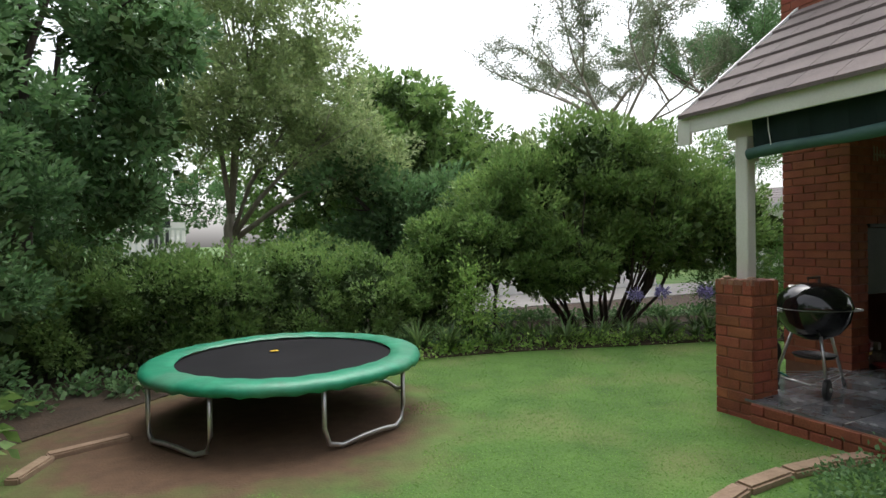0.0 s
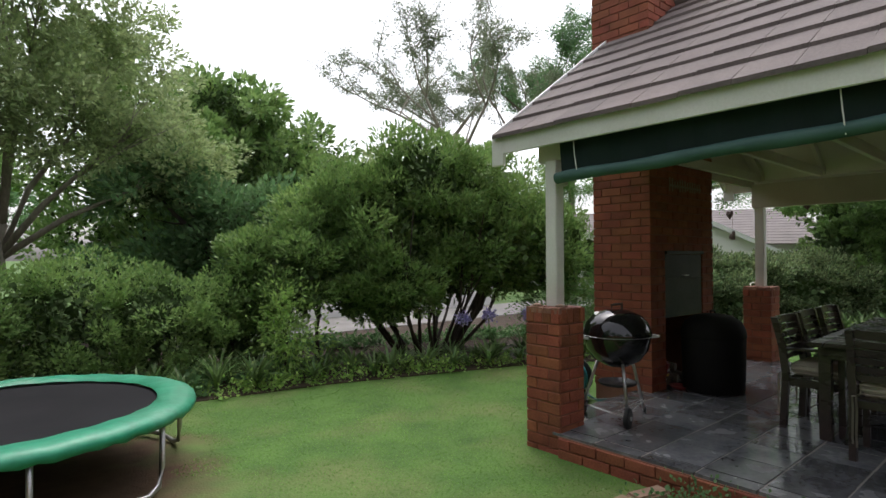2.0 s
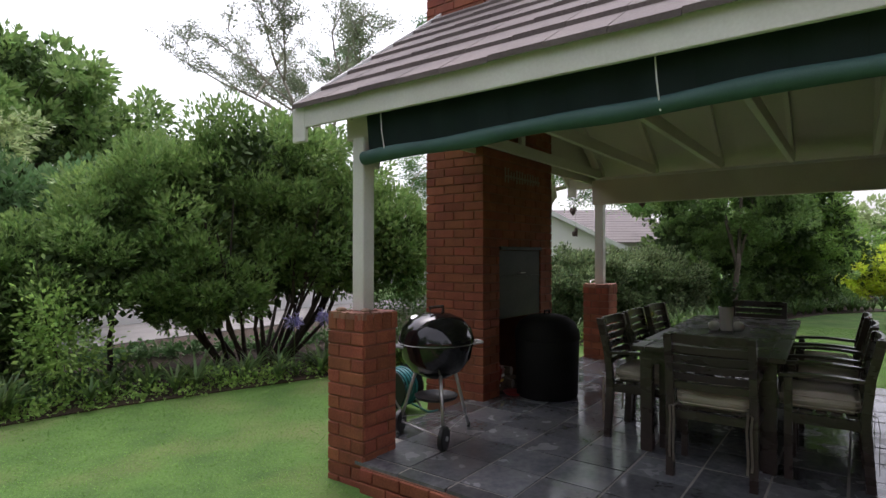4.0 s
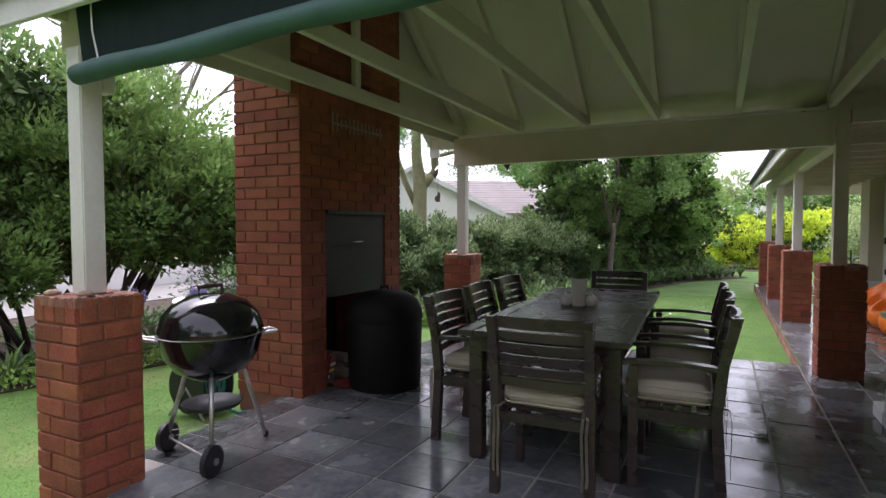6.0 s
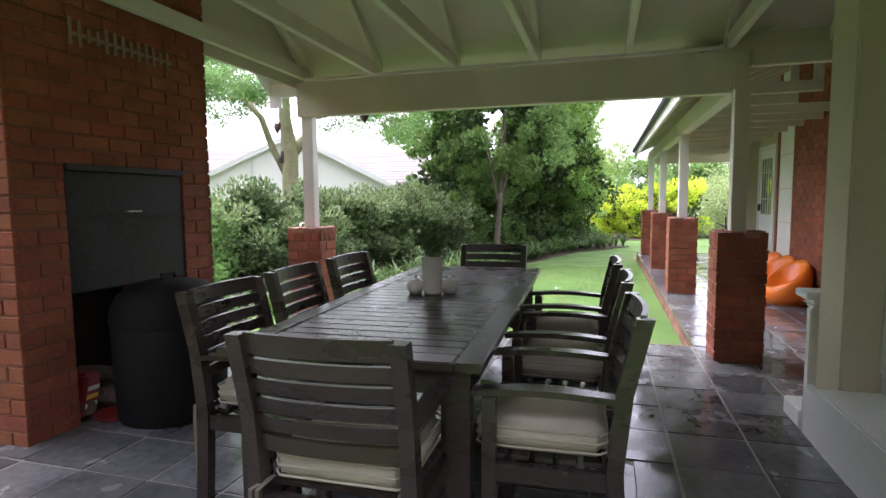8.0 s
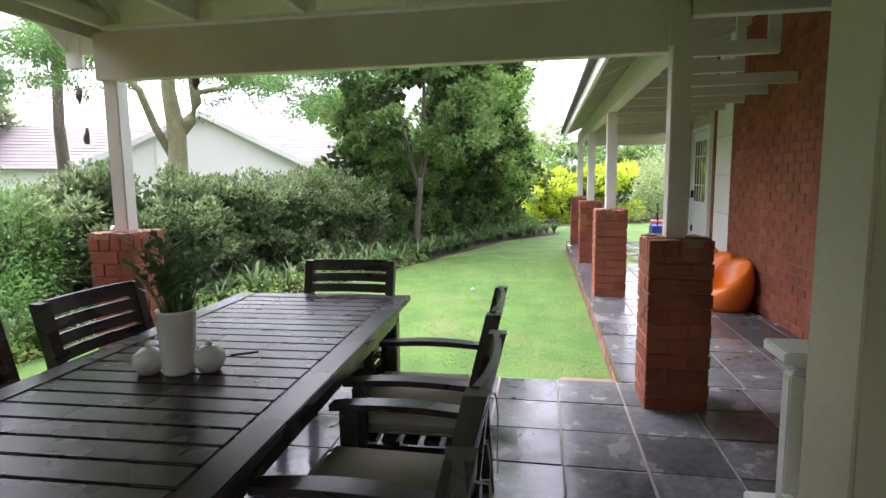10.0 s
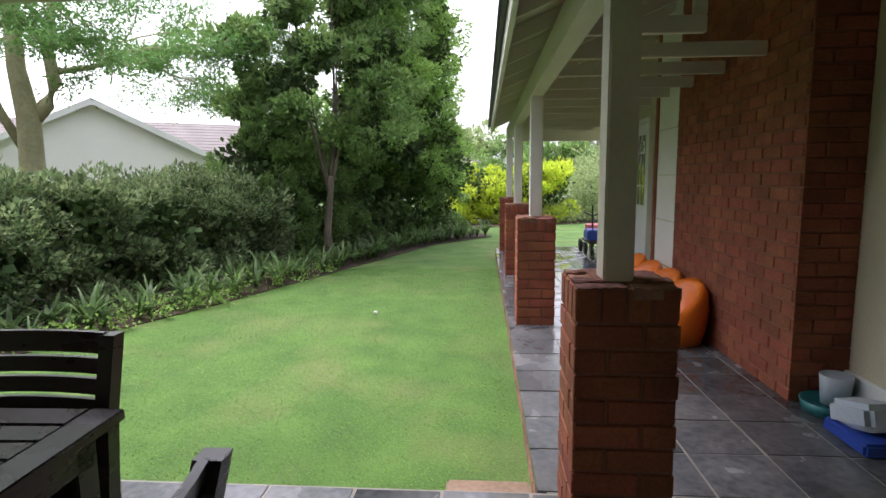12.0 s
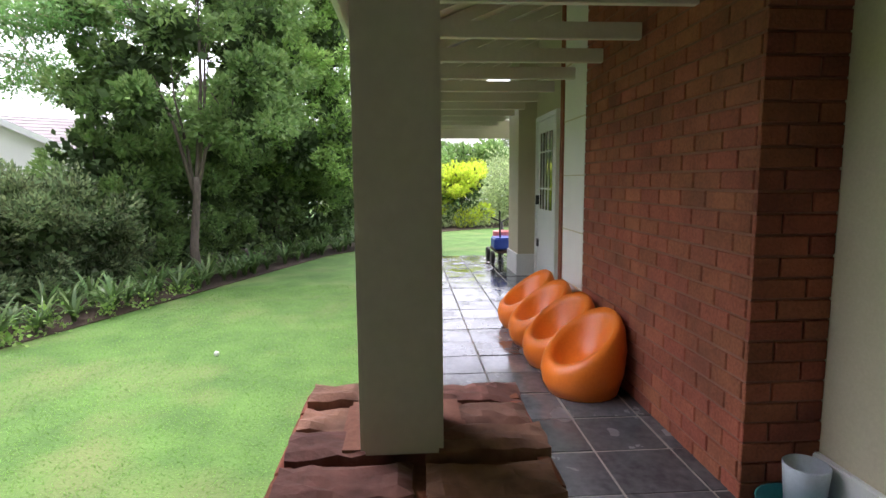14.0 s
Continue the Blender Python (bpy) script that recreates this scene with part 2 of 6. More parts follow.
def thing(name, m, label, category, group="", kind=""):
    e = new(name)
    e.empty_display_size = 0.1
    e.matrix_basis = m
    return tagged(e, label, category, group, kind)


def box(bm, x0, x1, y0, y1, z0, z1, bevel=0.0, m=None):
    r = bmesh.ops.create_cube(bm, size=1)
    vs = r["verts"]
    for v in vs:
        v.co = Vector((x0 + (v.co.x + 0.5) * (x1 - x0), y0 + (v.co.y + 0.5) * (y1 - y0), z0 + (v.co.z + 0.5) * (z1 - z0)))
    if m:
        bmesh.ops.transform(bm, matrix=m, verts=vs)
    if bevel:
        es = {e for v in vs for e in v.link_edges}
        bmesh.ops.bevel(bm, geom=list(es), offset=bevel, segments=2, affect="EDGES")


def boxed(x0, x1, y0, y1, z0, z1, bevel=0.0, m=None):
    bm = bmesh.new()
    box(bm, x0, x1, y0, y1, z0, z1, bevel, m)
    return bm


def tube(bm, pts, radii, sides=8, caps=True):
    """A tube through points, with a radius at each."""
    pts = [Vector(p) for p in pts]
    rings = []
    for i, p in enumerate(pts):
        d = (pts[min(i + 1, len(pts) - 1)] - pts[max(i - 1, 0)]).normalized()
        u = d.cross(Vector((0, 0, 1)) if abs(d.z) < 0.9 else Vector((1, 0, 0))).normalized()
        v = d.cross(u)
        r = radii[i] if isinstance(radii, (list, tuple)) else radii
        rings.append([bm.verts.new(p + (u * math.cos(a) + v * math.sin(a)) * r) for a in (2 * math.pi * k / sides for k in range(sides))])
    for a, b in zip(rings, rings[1:]):
        for k in range(sides):
            bm.faces.new((a[k], a[(k + 1) % sides], b[(k + 1) % sides], b[k]))
    if caps:
        bm.faces.new(rings[0][::-1])
        bm.faces.new(rings[-1])


def tubed(pts, radii, sides=8):
    bm = bmesh.new()
    tube(bm, pts, radii, sides)
    return bm


def lathe(profile, sides=32):
    """A turned shape from (radius, height) pairs."""
    bm = bmesh.new()
    rings = []
    for r, z in profile:
        if r < 1e-5:
            rings.append([bm.verts.new((0, 0, z))])
        else:
            rings.append([bm.verts.new((r * math.cos(2 * math.pi * k / sides), r * math.sin(2 * math.pi * k / sides), z)) for k in range(sides)])
    for a, b in zip(rings, rings[1:]):
        for k in range(sides):
            j = (k + 1) % sides
            q = [a[k % len(a)], a[j % len(a)], b[j % len(b)], b[k % len(b)]]
            u = []
            for v in q:
                if v not in u:
                    u.append(v)
            if len(u) > 2:
                bm.faces.new(u)
    bmesh.ops.recalc_face_normals(bm, faces=bm.faces[:])
    return bm


def moved(bm, m):
    bmesh.ops.transform(bm, matrix=m, verts=bm.verts[:])
    return bm


# ---- ground ----
def ground_sheet():
    bm = bmesh.new()
    bmesh.ops.create_grid(bm, x_segments=2, y_segments=2, size=900)
    moved(bm, pose(0, 0, GR))
    return tagged(part("ground", bm, LAWN), "mown green lawn with dry patches and bare earth", "lawn", kind="structure")


ground_sheet()


def bed(name, outline, label):
    """A raised sheet of soil with a sloping rim."""
    bm = bmesh.new()
    top = [bm.verts.new((x, y, GR + 0.012)) for x, y in outline]
    low = [bm.verts.new((x, y, GR - 0.02)) for x, y in outline]
    bm.faces.new(top)
    for i in range(len(top)):
        j = (i + 1) % len(top)
        bm.faces.new((low[i], low[j], top[j], top[i]))
    bmesh.ops.recalc_face_normals(bm, faces=bm.faces[:])
    return tagged(part(name, bm, SOIL), label, "flower bed", kind="structure")


NORTH_EDGE = [(-1.6, 5.0), (-0.9, 5.7), (0.2, 6.7), (1.4, 7.0), (2.7, 6.75), (4.1, 6.55), (5.6, 6.1), (7.0, 5.7), (8.8, 4.7), (10.6, 4.25), (13.1, 3.2), (16.0, 2.2), (19.2, 1.1), (21.2, -0.3)]
bed("ground_bed", NORTH_EDGE + [(23, 0.5), (24, 9), (12, 14), (-8, 14), (-8, 4.0)], "dark soil bed under the hedges")
bed("ground_bed_far", [(25.5, -3.7), (23.8, -1.0), (24, 3), (30, 3), (30, -9), (26.5, -9)], "dark soil bed below the golden hedge")

# ---- house and porch ----
PX0, PX1 = 4.26, 8.95          # west and east edge of the patio
W = 0.345                      # pillar width
PILLARS = [(4.25, 3.075), (8.72, 3.05), (8.51, -0.715), (11.68, -0.715), (14.3, -0.715), (16.9, -0.715)]

patio = tagged(part("floor", boxed(PX0 + 0.01, PX1 - 0.01, -2.6, 3.43, GR - 0.2, FL - 0.004), GROUT), "grey slate tiled patio floor with pale grout", "floor", kind="structure")
veranda = tagged(part("floor_veranda", boxed(PX1 - 0.008, 17.6, -2.6, -0.34, GR - 0.2, FL - 0.004), GROUT), "wet grey slate tiled veranda floor", "floor", kind="structure")


def wall(name, b, mat, label, bevel=0.0):
    return tagged(part(name, boxed(*b, bevel), mat), label, "wall", kind="structure")


# cream bay with pier, low sill and window facing the patio
wall("wall_bay_pier", (6.90, 7.20, -1.6, -0.62, FL - 0.012, 2.9), CREAM, "cream plastered wall pier beside the window", 0.01)
wall("wall_bay", (4.5, 6.90, -2.9, -0.80, FL - 0.012, 0.44), CREAM, "cream plastered wall under a window")
wall("wall_bay_head", (4.5, 6.90, -2.9, -0.80, 2.15, 2.9), CREAM, "cream plastered wall over a window")
wall("wall_bay_west", (4.4, 4.9, -2.9, -0.62, 0.44, 2.15), CREAM, "cream plastered wall end")
tagged(part("baseboard", boxed(4.5, 7.23, -0.62, -0.575, FL - 0.012, 0.36, 0.006), WHITE), "white painted plinth along the wall", "plinth", kind="structure")
tagged(part("baseboard_east", boxed(7.20, 7.245, -1.6, -0.575, FL - 0.012, 0.30, 0.006), WHITE), "white painted plinth along the wall", "plinth", kind="structure")


def bay_window():
    w = thing("window_1", pose(0, 0, 0), "white framed window in the cream wall", "window", kind="structure")
    part("window_sill", boxed(4.9, 6.90, -0.80, -0.52, 0.39, 0.44, 0.008), WHITE, w, "white painted sill")
    for i, (x0, x1, z0, z1) in enumerate([(4.9, 6.90, 0.44, 0.53), (4.9, 6.90, 2.07, 2.15), (4.9, 6.90, 1.50, 1.58), (6.81, 6.90, 0.53, 2.07), (4.9, 4.99, 0.53, 2.07), (5.88, 5.95, 0.53, 2.07)]):
        part("window_frame", boxed(x0 + (0.002 * i), x1 - 0.002 * i, -0.86, -0.78 + 0.003 * i, z0, z1, 0.006), WHITE, w)
    for x0, x1 in ((4.99, 5.88), (5.95, 6.81)):
        for z0, z1 in ((0.53, 1.50), (1.58, 2.07)):
            part("pane", boxed(x0, x1, -0.83, -0.822, z0, z1), GLASS, w)


bay_window()


def counter():
    c = thing("side_counter", pose(7.22, -0.60, FL), "narrow white side counter against the pier", "counter")
    part("top", boxed(0.03, 0.22, -0.75, 0.02, 0.70, 0.74, 0.006), WHITE, c)
    part("bracket", boxed(0.04, 0.18, -0.72, 0.0, 0.655, 0.699, 0.02), WHITE, c)
    part("leg", boxed(0.06, 0.12, -0.06, -0.01, 0.10, 0.655, 0.006), TRIM, c)
    part("leg", boxed(0.06, 0.12, -0.70, -0.64, 0.10, 0.655, 0.006), TRIM, c)
    part("base", boxed(0.04, 0.30, -0.72, 0.03, 0.0, 0.10, 0.006), WHITE, c, "white painted base block")


counter()

# recessed cream wall, brick block, white panel, door wall
wall("wall_recess", (7.2, 10.25, -2.9, -2.22, FL - 0.012, 3.4), CREAM, "cream plastered wall in the recess")
tagged(part("baseboard_recess", boxed(7.4, 10.05, -2.22, -2.19, FL - 0.012, 0.30, 0.006), WHITE), "white painted plinth along the recess", "plinth", kind="structure")
brick_wall = wall("wall_brick", (10.022, 12.13, -2.9, -1.894, FL - 0.012, 3.4), MORTAR, "red face brick wall of the house")
wall("wall_white", (12.135, 12.70, -2.9, -1.885, FL - 0.012, 3.4), WHITE, "white plastered wall panel")
for z in (0.55, 1.0, 1.45, 1.9, 2.35):
    tagged(part("trim", boxed(12.137, 12.698, -1.887, -1.879, z, z + 0.008), CREAM), "shallow joint in the white panel", "trim", kind="structure")
wall("wall_brick_return", (12.701, 12.78, -2.9, -1.87, FL - 0.012, 3.4), BRICK, "narrow red brick return beside the white panel")
wall("wall_door", (12.78, 16.2, -2.95, -2.30, FL - 0.012, 3.4), CREAM, "cream plastered wall beside the door")
wall("wall_end_pier", (15.5, 16.2, -2.3, -2.05, FL - 0.012, 3.4), CREAM, "cream plastered pier at the wall's end")
tagged(part("baseboard_pier", boxed(15.48, 16.22, -2.31, -2.03, FL - 0.012, 0.40, 0.006), WHITE), "white plinth of the end pier", "plinth", kind="structure")
# two added walls out of view; they keep low western sky light off the porch
wall("wall_blocker_west", (-4.7, -4.45, -9.5, 3.2, GR - 0.05, 3.4), MORTAR, "plain brick wall, unseen, added to block low sky light")
wall("wall_blocker_south", (-4.45, 4.39, -9.5, -9.25, GR - 0.05, 3.4), MORTAR, "plain brick wall, unseen, added to block low sky light")
wall("wall_house_back", (4.4, 16.0, -8.0, -7.8, GR, 3.4), CREAM, "plain house wall")
wall("wall_house_west", (4.4, 4.6, -7.8, -2.9, GR, 3.4), CREAM, "plain house wall")
wall("wall_house_east", (15.8, 16.0, -7.8, -2.95, GR, 3.4), CREAM, "plain house wall")


def stable_door():
    d = thing("door_1", pose(14.25, -2.30, FL), "white painted door with a tall glazed panel", "door", kind="structure")
    part("leaf", boxed(0.06, 0.96, 0.004, 0.05, 0, 2.05, 0.004), WHITE, d)
    for x0, x1, z0, z1 in ((0, 0.06, 0, 2.12), (0.96, 1.02, 0, 2.12), (0.06, 0.96, 2.06, 2.12)):
        part("door_frame", boxed(x0, x1, 0.002, 0.07, z0, z1, 0.004), WHITE, d)
    part("pane", boxed(0.22, 0.80, 0.051, 0.056, 0.95, 1.9), GLASS, d)
    for x in (0.36, 0.51, 0.66):
        part("glazing_bar", boxed(x, x + 0.02, 0.057, 0.066, 0.95, 1.9), WHITE, d)
    for z in (1.2, 1.65):
        part("glazing_bar", boxed(0.22, 0.80, 0.067, 0.072, z, z + 0.02), WHITE, d)
    part("lock", boxed(0.86, 0.92, 0.051, 0.07, 0.45, 0.55), BLACK, d, "black lock plate")
    part("door_handle", boxed(0.86, 0.9, 0.051, 0.09, 1.0, 1.12), BLACK, d, "black handle")


stable_door()

# ---- porch roof ----
EAVE_X, EAVE_Z, RIDGE_X = 4.22, 2.56, 6.66
SLOPE = 0.713
RIDGE_Z = EAVE_Z + (RIDGE_X - EAVE_X) * SLOPE
EAST_X = 2 * RIDGE_X - EAVE_X
VERGE_Y, BACK_Y = 3.74, -8.0


def slab(bm, a, b, thick):
    """A sheet from line a to line b (two points each), thick metres down."""
    top = [bm.verts.new(p) for p in (a[0], a[1], b[1], b[0])]
    low = [bm.verts.new((p[0], p[1], p[2] - thick)) for p in (a[0], a[1], b[1], b[0])]
    bm.faces.new(top)
    bm.faces.new(low[::-1])
    for i in range(4):
        j = (i + 1) % 4
        bm.faces.new((top[j], top[i], low[i], low[j]))
    bmesh.ops.recalc_face_normals(bm, faces=bm.faces[:])


def tile_course(bm, p0, p1, y0, y1, thick=0.035):
    """One row of roof tiles between two heights, its lower edge proud, cut into tiles."""
    n = int((y1 - y0) / 0.33)
    for k in range(n):
        a, b = y0 + (y1 - y0) * k / n, y0 + (y1 - y0) * (k + 1) / n - 0.003
        lift = 0.003 * ((k * 7) % 3)
        q0, q1 = (p0[0], p0[1] + thick + lift), (p1[0], p1[1] + 0.006)
        v = [bm.verts.new(c) for c in ((q0[0], a, q0[1]), (q0[0], b, q0[1]), (q1[0], b, q1[1]), (q1[0], a, q1[1]),
                                       (q0[0], a, q0[1] - thick), (q0[0], b, q0[1] - thick))]
        bm.faces.new((v[0], v[1], v[2], v[3]))
        bm.faces.new((v[4], v[5], v[1], v[0]))
        bm.faces.new((v[4], v[0], v[3]))
        bm.faces.new((v[1], v[5], v[2]))


def porch_roof():
    r = thing("roof", pose(0, 0, 0), "brown concrete tile roof with white fascia", "roof", kind="structure")
    rows = 9
    for side in (0, 1):
        for k in range(rows):
            bm = bmesh.new()
            e = [(EAVE_X - 0.04 + (RIDGE_X - EAVE_X + 0.04) * t / rows) for t in (k, k + 1.12)]
            pts = [(x, EAVE_Z + (x - EAVE_X) * SLOPE) for x in e]
            if side:
                pts = [(2 * RIDGE_X - x, z) for x, z in pts]
            tile_course(bm, pts[0], pts[1], BACK_Y, VERGE_Y)
            bmesh.ops.recalc_face_normals(bm, faces=bm.faces[:])
            part("tile_course", bm, ROOF, r)
    part("ridge_cap", tubed([(RIDGE_X, BACK_Y, RIDGE_Z + 0.01), (RIDGE_X, VERGE_Y, RIDGE_Z + 0.01)], 0.09, 10), ROOF, r)
    for x in (EAVE_X, EAST_X):
        s = 1 if x < 5 else -1
        part("fascia", boxed(min(x, x + s * 0.03), max(x, x + s * 0.03), BACK_Y, VERGE_Y + 0.03, 2.40, 2.57, 0.004), TRIM, r, "white painted fascia board")
        part("fascia_end", boxed(min(x, x + s * 0.03) - 0.004, max(x, x + s * 0.03) + 0.004, VERGE_Y - 0.1, VERGE_Y + 0.034, 2.30, 2.57, 0.004), TRIM, r)
        bm = bmesh.new()
        a = [(x, VERGE_Y + 0.004, EAVE_Z + 0.035), (x, VERGE_Y + 0.03, EAVE_Z + 0.035)]
        b = [(RIDGE_X, VERGE_Y + 0.004, RIDGE_Z + 0.05), (RIDGE_X, VERGE_Y + 0.03, RIDGE_Z + 0.05)]
        slab(bm, a, b, 0.20)
        part("bargeboard", bm, WHITE, r, "white painted bargeboard")
    return r


porch_roof()


def porch_ceiling():
    bm = bmesh.new()
    z = lambda x: EAVE_Z - 0.03 + (x - EAVE_X) * SLOPE
    slab(bm, [(EAVE_X + 0.03, BACK_Y, z(EAVE_X + 0.03)), (EAVE_X + 0.03, VERGE_Y, z(EAVE_X + 0.03))], [(RIDGE_X, BACK_Y, z(RIDGE_X)), (RIDGE_X, VERGE_Y, z(RIDGE_X))], 0.02)
    slab(bm, [(EAST_X - 0.03, VERGE_Y, z(EAVE_X + 0.03)), (EAST_X - 0.03, BACK_Y, z(EAVE_X + 0.03))], [(RIDGE_X, VERGE_Y, z(RIDGE_X)), (RIDGE_X, BACK_Y, z(RIDGE_X))], 0.02)
    tagged(part("ceiling", bm, BOARD), "cream painted sloping board ceiling", "ceiling", kind="structure")


porch_ceiling()


def porch_frame():
    f = thing("porch_frame", pose(0, 0, 0), "cream painted timber beams, ties and rafters", "roof frame", kind="structure")
    part("beam", boxed(8.80, 8.90, -0.60, 3.30, 2.15, 2.47, 0.006), TIMBER, f)
    part("beam", boxed(4.40, 4.50, -0.62, 3.40, 2.30, 2.50, 0.006), TIMBER, f)
    part("beam", boxed(8.78, 8.86, -2.6, -0.62, 2.34, 2.47, 0.006), TIMBER, f)
    # light in the gap over the beam, put in as a white strip
    part("white_strip", boxed(8.76, 8.798, -0.42, 3.2, 2.475, 2.50, 0.004), TRIM, f, "white strip standing for light in the gap over the beam")
    z = lambda x: EAVE_Z - 0.055 + (x - EAVE_X) * SLOPE
    for y in (3.20, 2.49, 1.73, 1.01, 0.28, -0.47, -1.2, -1.95):
        part("tie", boxed(4.5, 8.80, y - 0.025, y + 0.025, 2.49, 2.60, 0.004), TIMBER, f)
        for x in (EAVE_X + 0.16, EAST_X - 0.16):
            bm = bmesh.new()
            slab(bm, [(x, y - 0.022, z(EAVE_X + 0.16)), (x, y + 0.022, z(EAVE_X + 0.16))], [(RIDGE_X, y - 0.022, z(RIDGE_X)), (RIDGE_X, y + 0.022, z(RIDGE_X))], 0.11)
            part("rafter", bm, TIMBER, f)
    part("king_post", boxed(6.62, 6.70, 3.177, 3.223, 2.60, 4.05, 0.004), TIMBER, f)
    part("post", boxed(8.59, 8.71, -0.578, -0.475, 1.085, 2.15, 0.006), TIMBER, f)
    part("post", boxed(4.365, 4.475, 3.19, 3.30, 1.085, 2.30, 0.006), TRIM, f, "white painted post")
    part("bracket", boxed(4.477, 4.55, 3.2, 3.29, 2.1, 2.30, 0.006), TRIM, f)
    part("post", boxed(8.84, 8.95, 3.17, 3.28, 1.085, 2.47, 0.006), TRIM, f, "white painted post")
    for x0, x1 in ((4.3, 6.0), (7.45, 9.0)):
        bm = bmesh.new()
        zz = lambda x: EAVE_Z - 0.06 + (min(x, 2 * RIDGE_X - x) - EAVE_X) * SLOPE
        ring = [(x0, 2.44), (x1, 2.44), (x1, zz(x1)), (x0, zz(x0))]
        a = [bm.verts.new((x, 3.33, z)) for x, z in ring]
        b = [bm.verts.new((x, 3.36, z)) for x, z in ring]
        bm.faces.new(a[::-1])
        bm.faces.new(b)
        for i in range(4):
            bm.faces.new((a[i], a[(i + 1) % 4], b[(i + 1) % 4], b[i]))
        bmesh.ops.recalc_face_normals(bm, faces=bm.faces[:])
        part("gable_board", bm, BOARD, f)


porch_frame()


def blind():
    b = thing("roller_blind", pose(4.30, 0, 0), "dark green canvas blind, rolled up under the eave", "blind")
    bm = bmesh.new()
    n = 40
    rows = []
    for k in range(n + 1):
        y = 3.10 - 3.6 * k / n
        rows.append([bm.verts.new((0.008 * math.sin(k * 1.7) + 0.01 * j, y, 2.46 - (0.29 - 0.0022 * k) * j / 3)) for j in range(4)])
    for r0, r1 in zip(rows, rows[1:]):
        for j in range(3):
            bm.faces.new((r0[j], r0[j + 1], r1[j + 1], r1[j]))
    bmesh.ops.solidify(bm, geom=bm.faces[:], thickness=0.004)
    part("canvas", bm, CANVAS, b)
    pts = [(0.03, 3.15 - 3.65 * k / 24, 2.14 + 0.0042 * k + 0.006 * math.sin(k * 0.9)) for k in range(25)]
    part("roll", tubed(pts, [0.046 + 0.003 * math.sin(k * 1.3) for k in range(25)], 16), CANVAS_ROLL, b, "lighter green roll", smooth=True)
    for y in (2.95, 1.2, -0.2):
        part("strap", tubed([(-0.02, y, 2.44), (-0.022, y - 0.01, 2.3), (0.0, y - 0.02, 2.155)], 0.004, 6), WHITE, b)


blind()

# ---- veranda roof ----
def veranda_roof():
    r = thing("roof_veranda", pose(0, 0, 0), "veranda roof with cream beam, ties and white fascia", "roof", kind="structure")
    x0, x1 = 8.99, 17.3
    s = 0.42
    zc = lambda y: 2.42 + (-0.22 - y) * s
    for k in range(8):
        bm = bmesh.new()
        ya, yb = -0.18 - 0.33 * k, -0.18 - 0.33 * (k + 1.12)
        n = 25
        for i in range(n):
            a, b = x0 + (x1 - x0) * i / n, x0 + (x1 - x0) * (i + 1) / n - 0.003
            za, zb = zc(ya) + 0.075, zc(yb) + 0.05
            v = [bm.verts.new(c) for c in ((a, ya, za), (b, ya, za), (b, yb, zb), (a, yb, zb), (a, ya, za - 0.03), (b, ya, za - 0.03))]
            bm.faces.new(v[:4])
            bm.faces.new((v[4], v[5], v[1], v[0]))
        part("tile_course", bm, ROOF, r)
    part("fascia", boxed(x0, x1, -0.23, -0.20, 2.24, 2.42, 0.004), TRIM, r, "white painted fascia board")
    part("gutter", boxed(x0, x1, -0.197, -0.15, 2.36, 2.44, 0.012), BLACK, r, "dark gutter")
    part("beam", boxed(8.745, x1, -0.60, -0.49, 2.16, 2.36, 0.006), TIMBER, r)
    part("beam", boxed(16.85, 16.97, -2.6, -0.605, 2.08, 2.36, 0.006), TIMBER, r)
    part("white_strip", boxed(16.90, 16.815, -2.6, -0.605, 2.37, 2.42, 0.004), TRIM, r)
    k = 0
    x = 9.25
    while x < 16.7:
        part("tie", boxed(x - 0.022, x + 0.022, -1.25 if x < 10.4 else -1.86, -0.605, 2.20, 2.29, 0.004), TIMBER, r)
        if x < 10.4:
            part("hanger", boxed(x - 0.02, x + 0.02, -1.25, -1.18, 2.293, 2.80, 0.004), TIMBER, r)
        bm = bmesh.new()
        slab(bm, [(x - 0.022, -0.235, zc(-0.23) - 0.03), (x + 0.022, -0.235, zc(-0.23) - 0.03)], [(x - 0.022, -2.6, zc(-2.6) - 0.03), (x + 0.022, -2.6, zc(-2.6) - 0.03)], 0.10)
        part("rafter", bm, TIMBER, r)
        x += 0.62
        k += 1
    for px, py in PILLARS[3:]:
        part("post", boxed(px + 0.117, px + 0.227, -0.60, -0.49, 1.085, 2.158, 0.006), TRIM, r, "white painted post")
    bm = bmesh.new()
    slab(bm, [(x0 - 0.1, -0.231, zc(-0.23)), (x1, -0.231, zc(-0.23))], [(x0 - 0.1, -2.9, zc(-2.9)), (x1, -2.9, zc(-2.9))], 0.02)
    tagged(part("ceiling_veranda", bm, BOARD), "cream painted sloping veranda ceiling", "ceiling", kind="structure")


veranda_roof()


# added board: stops light leaking in between the porch and veranda roofs
def end_board():
    bm = bmesh.new()
    zz = lambda y: 2.47 + (-0.22 - y) * 0.42
    ring = [(-0.3, 2.45), (-2.9, 2.45), (-2.9, zz(-2.9)), (-0.3, zz(-0.3))]
    p = [bm.verts.new((8.935, y, z)) for y, z in ring]
    q = [bm.verts.new((8.965, y, z)) for y, z in ring]
    bm.faces.new(p)
    bm.faces.new(q[::-1])
    for i in range(4):
        bm.faces.new((p[i], p[(i + 1) % 4], q[(i + 1) % 4], q[i]))
    bmesh.ops.recalc_face_normals(bm, faces=bm.faces[:])
    tagged(part("wall_gap_blocker", bm, BOARD), "cream board added to block light at the veranda roof's end", "wall", kind="structure")


end_board()


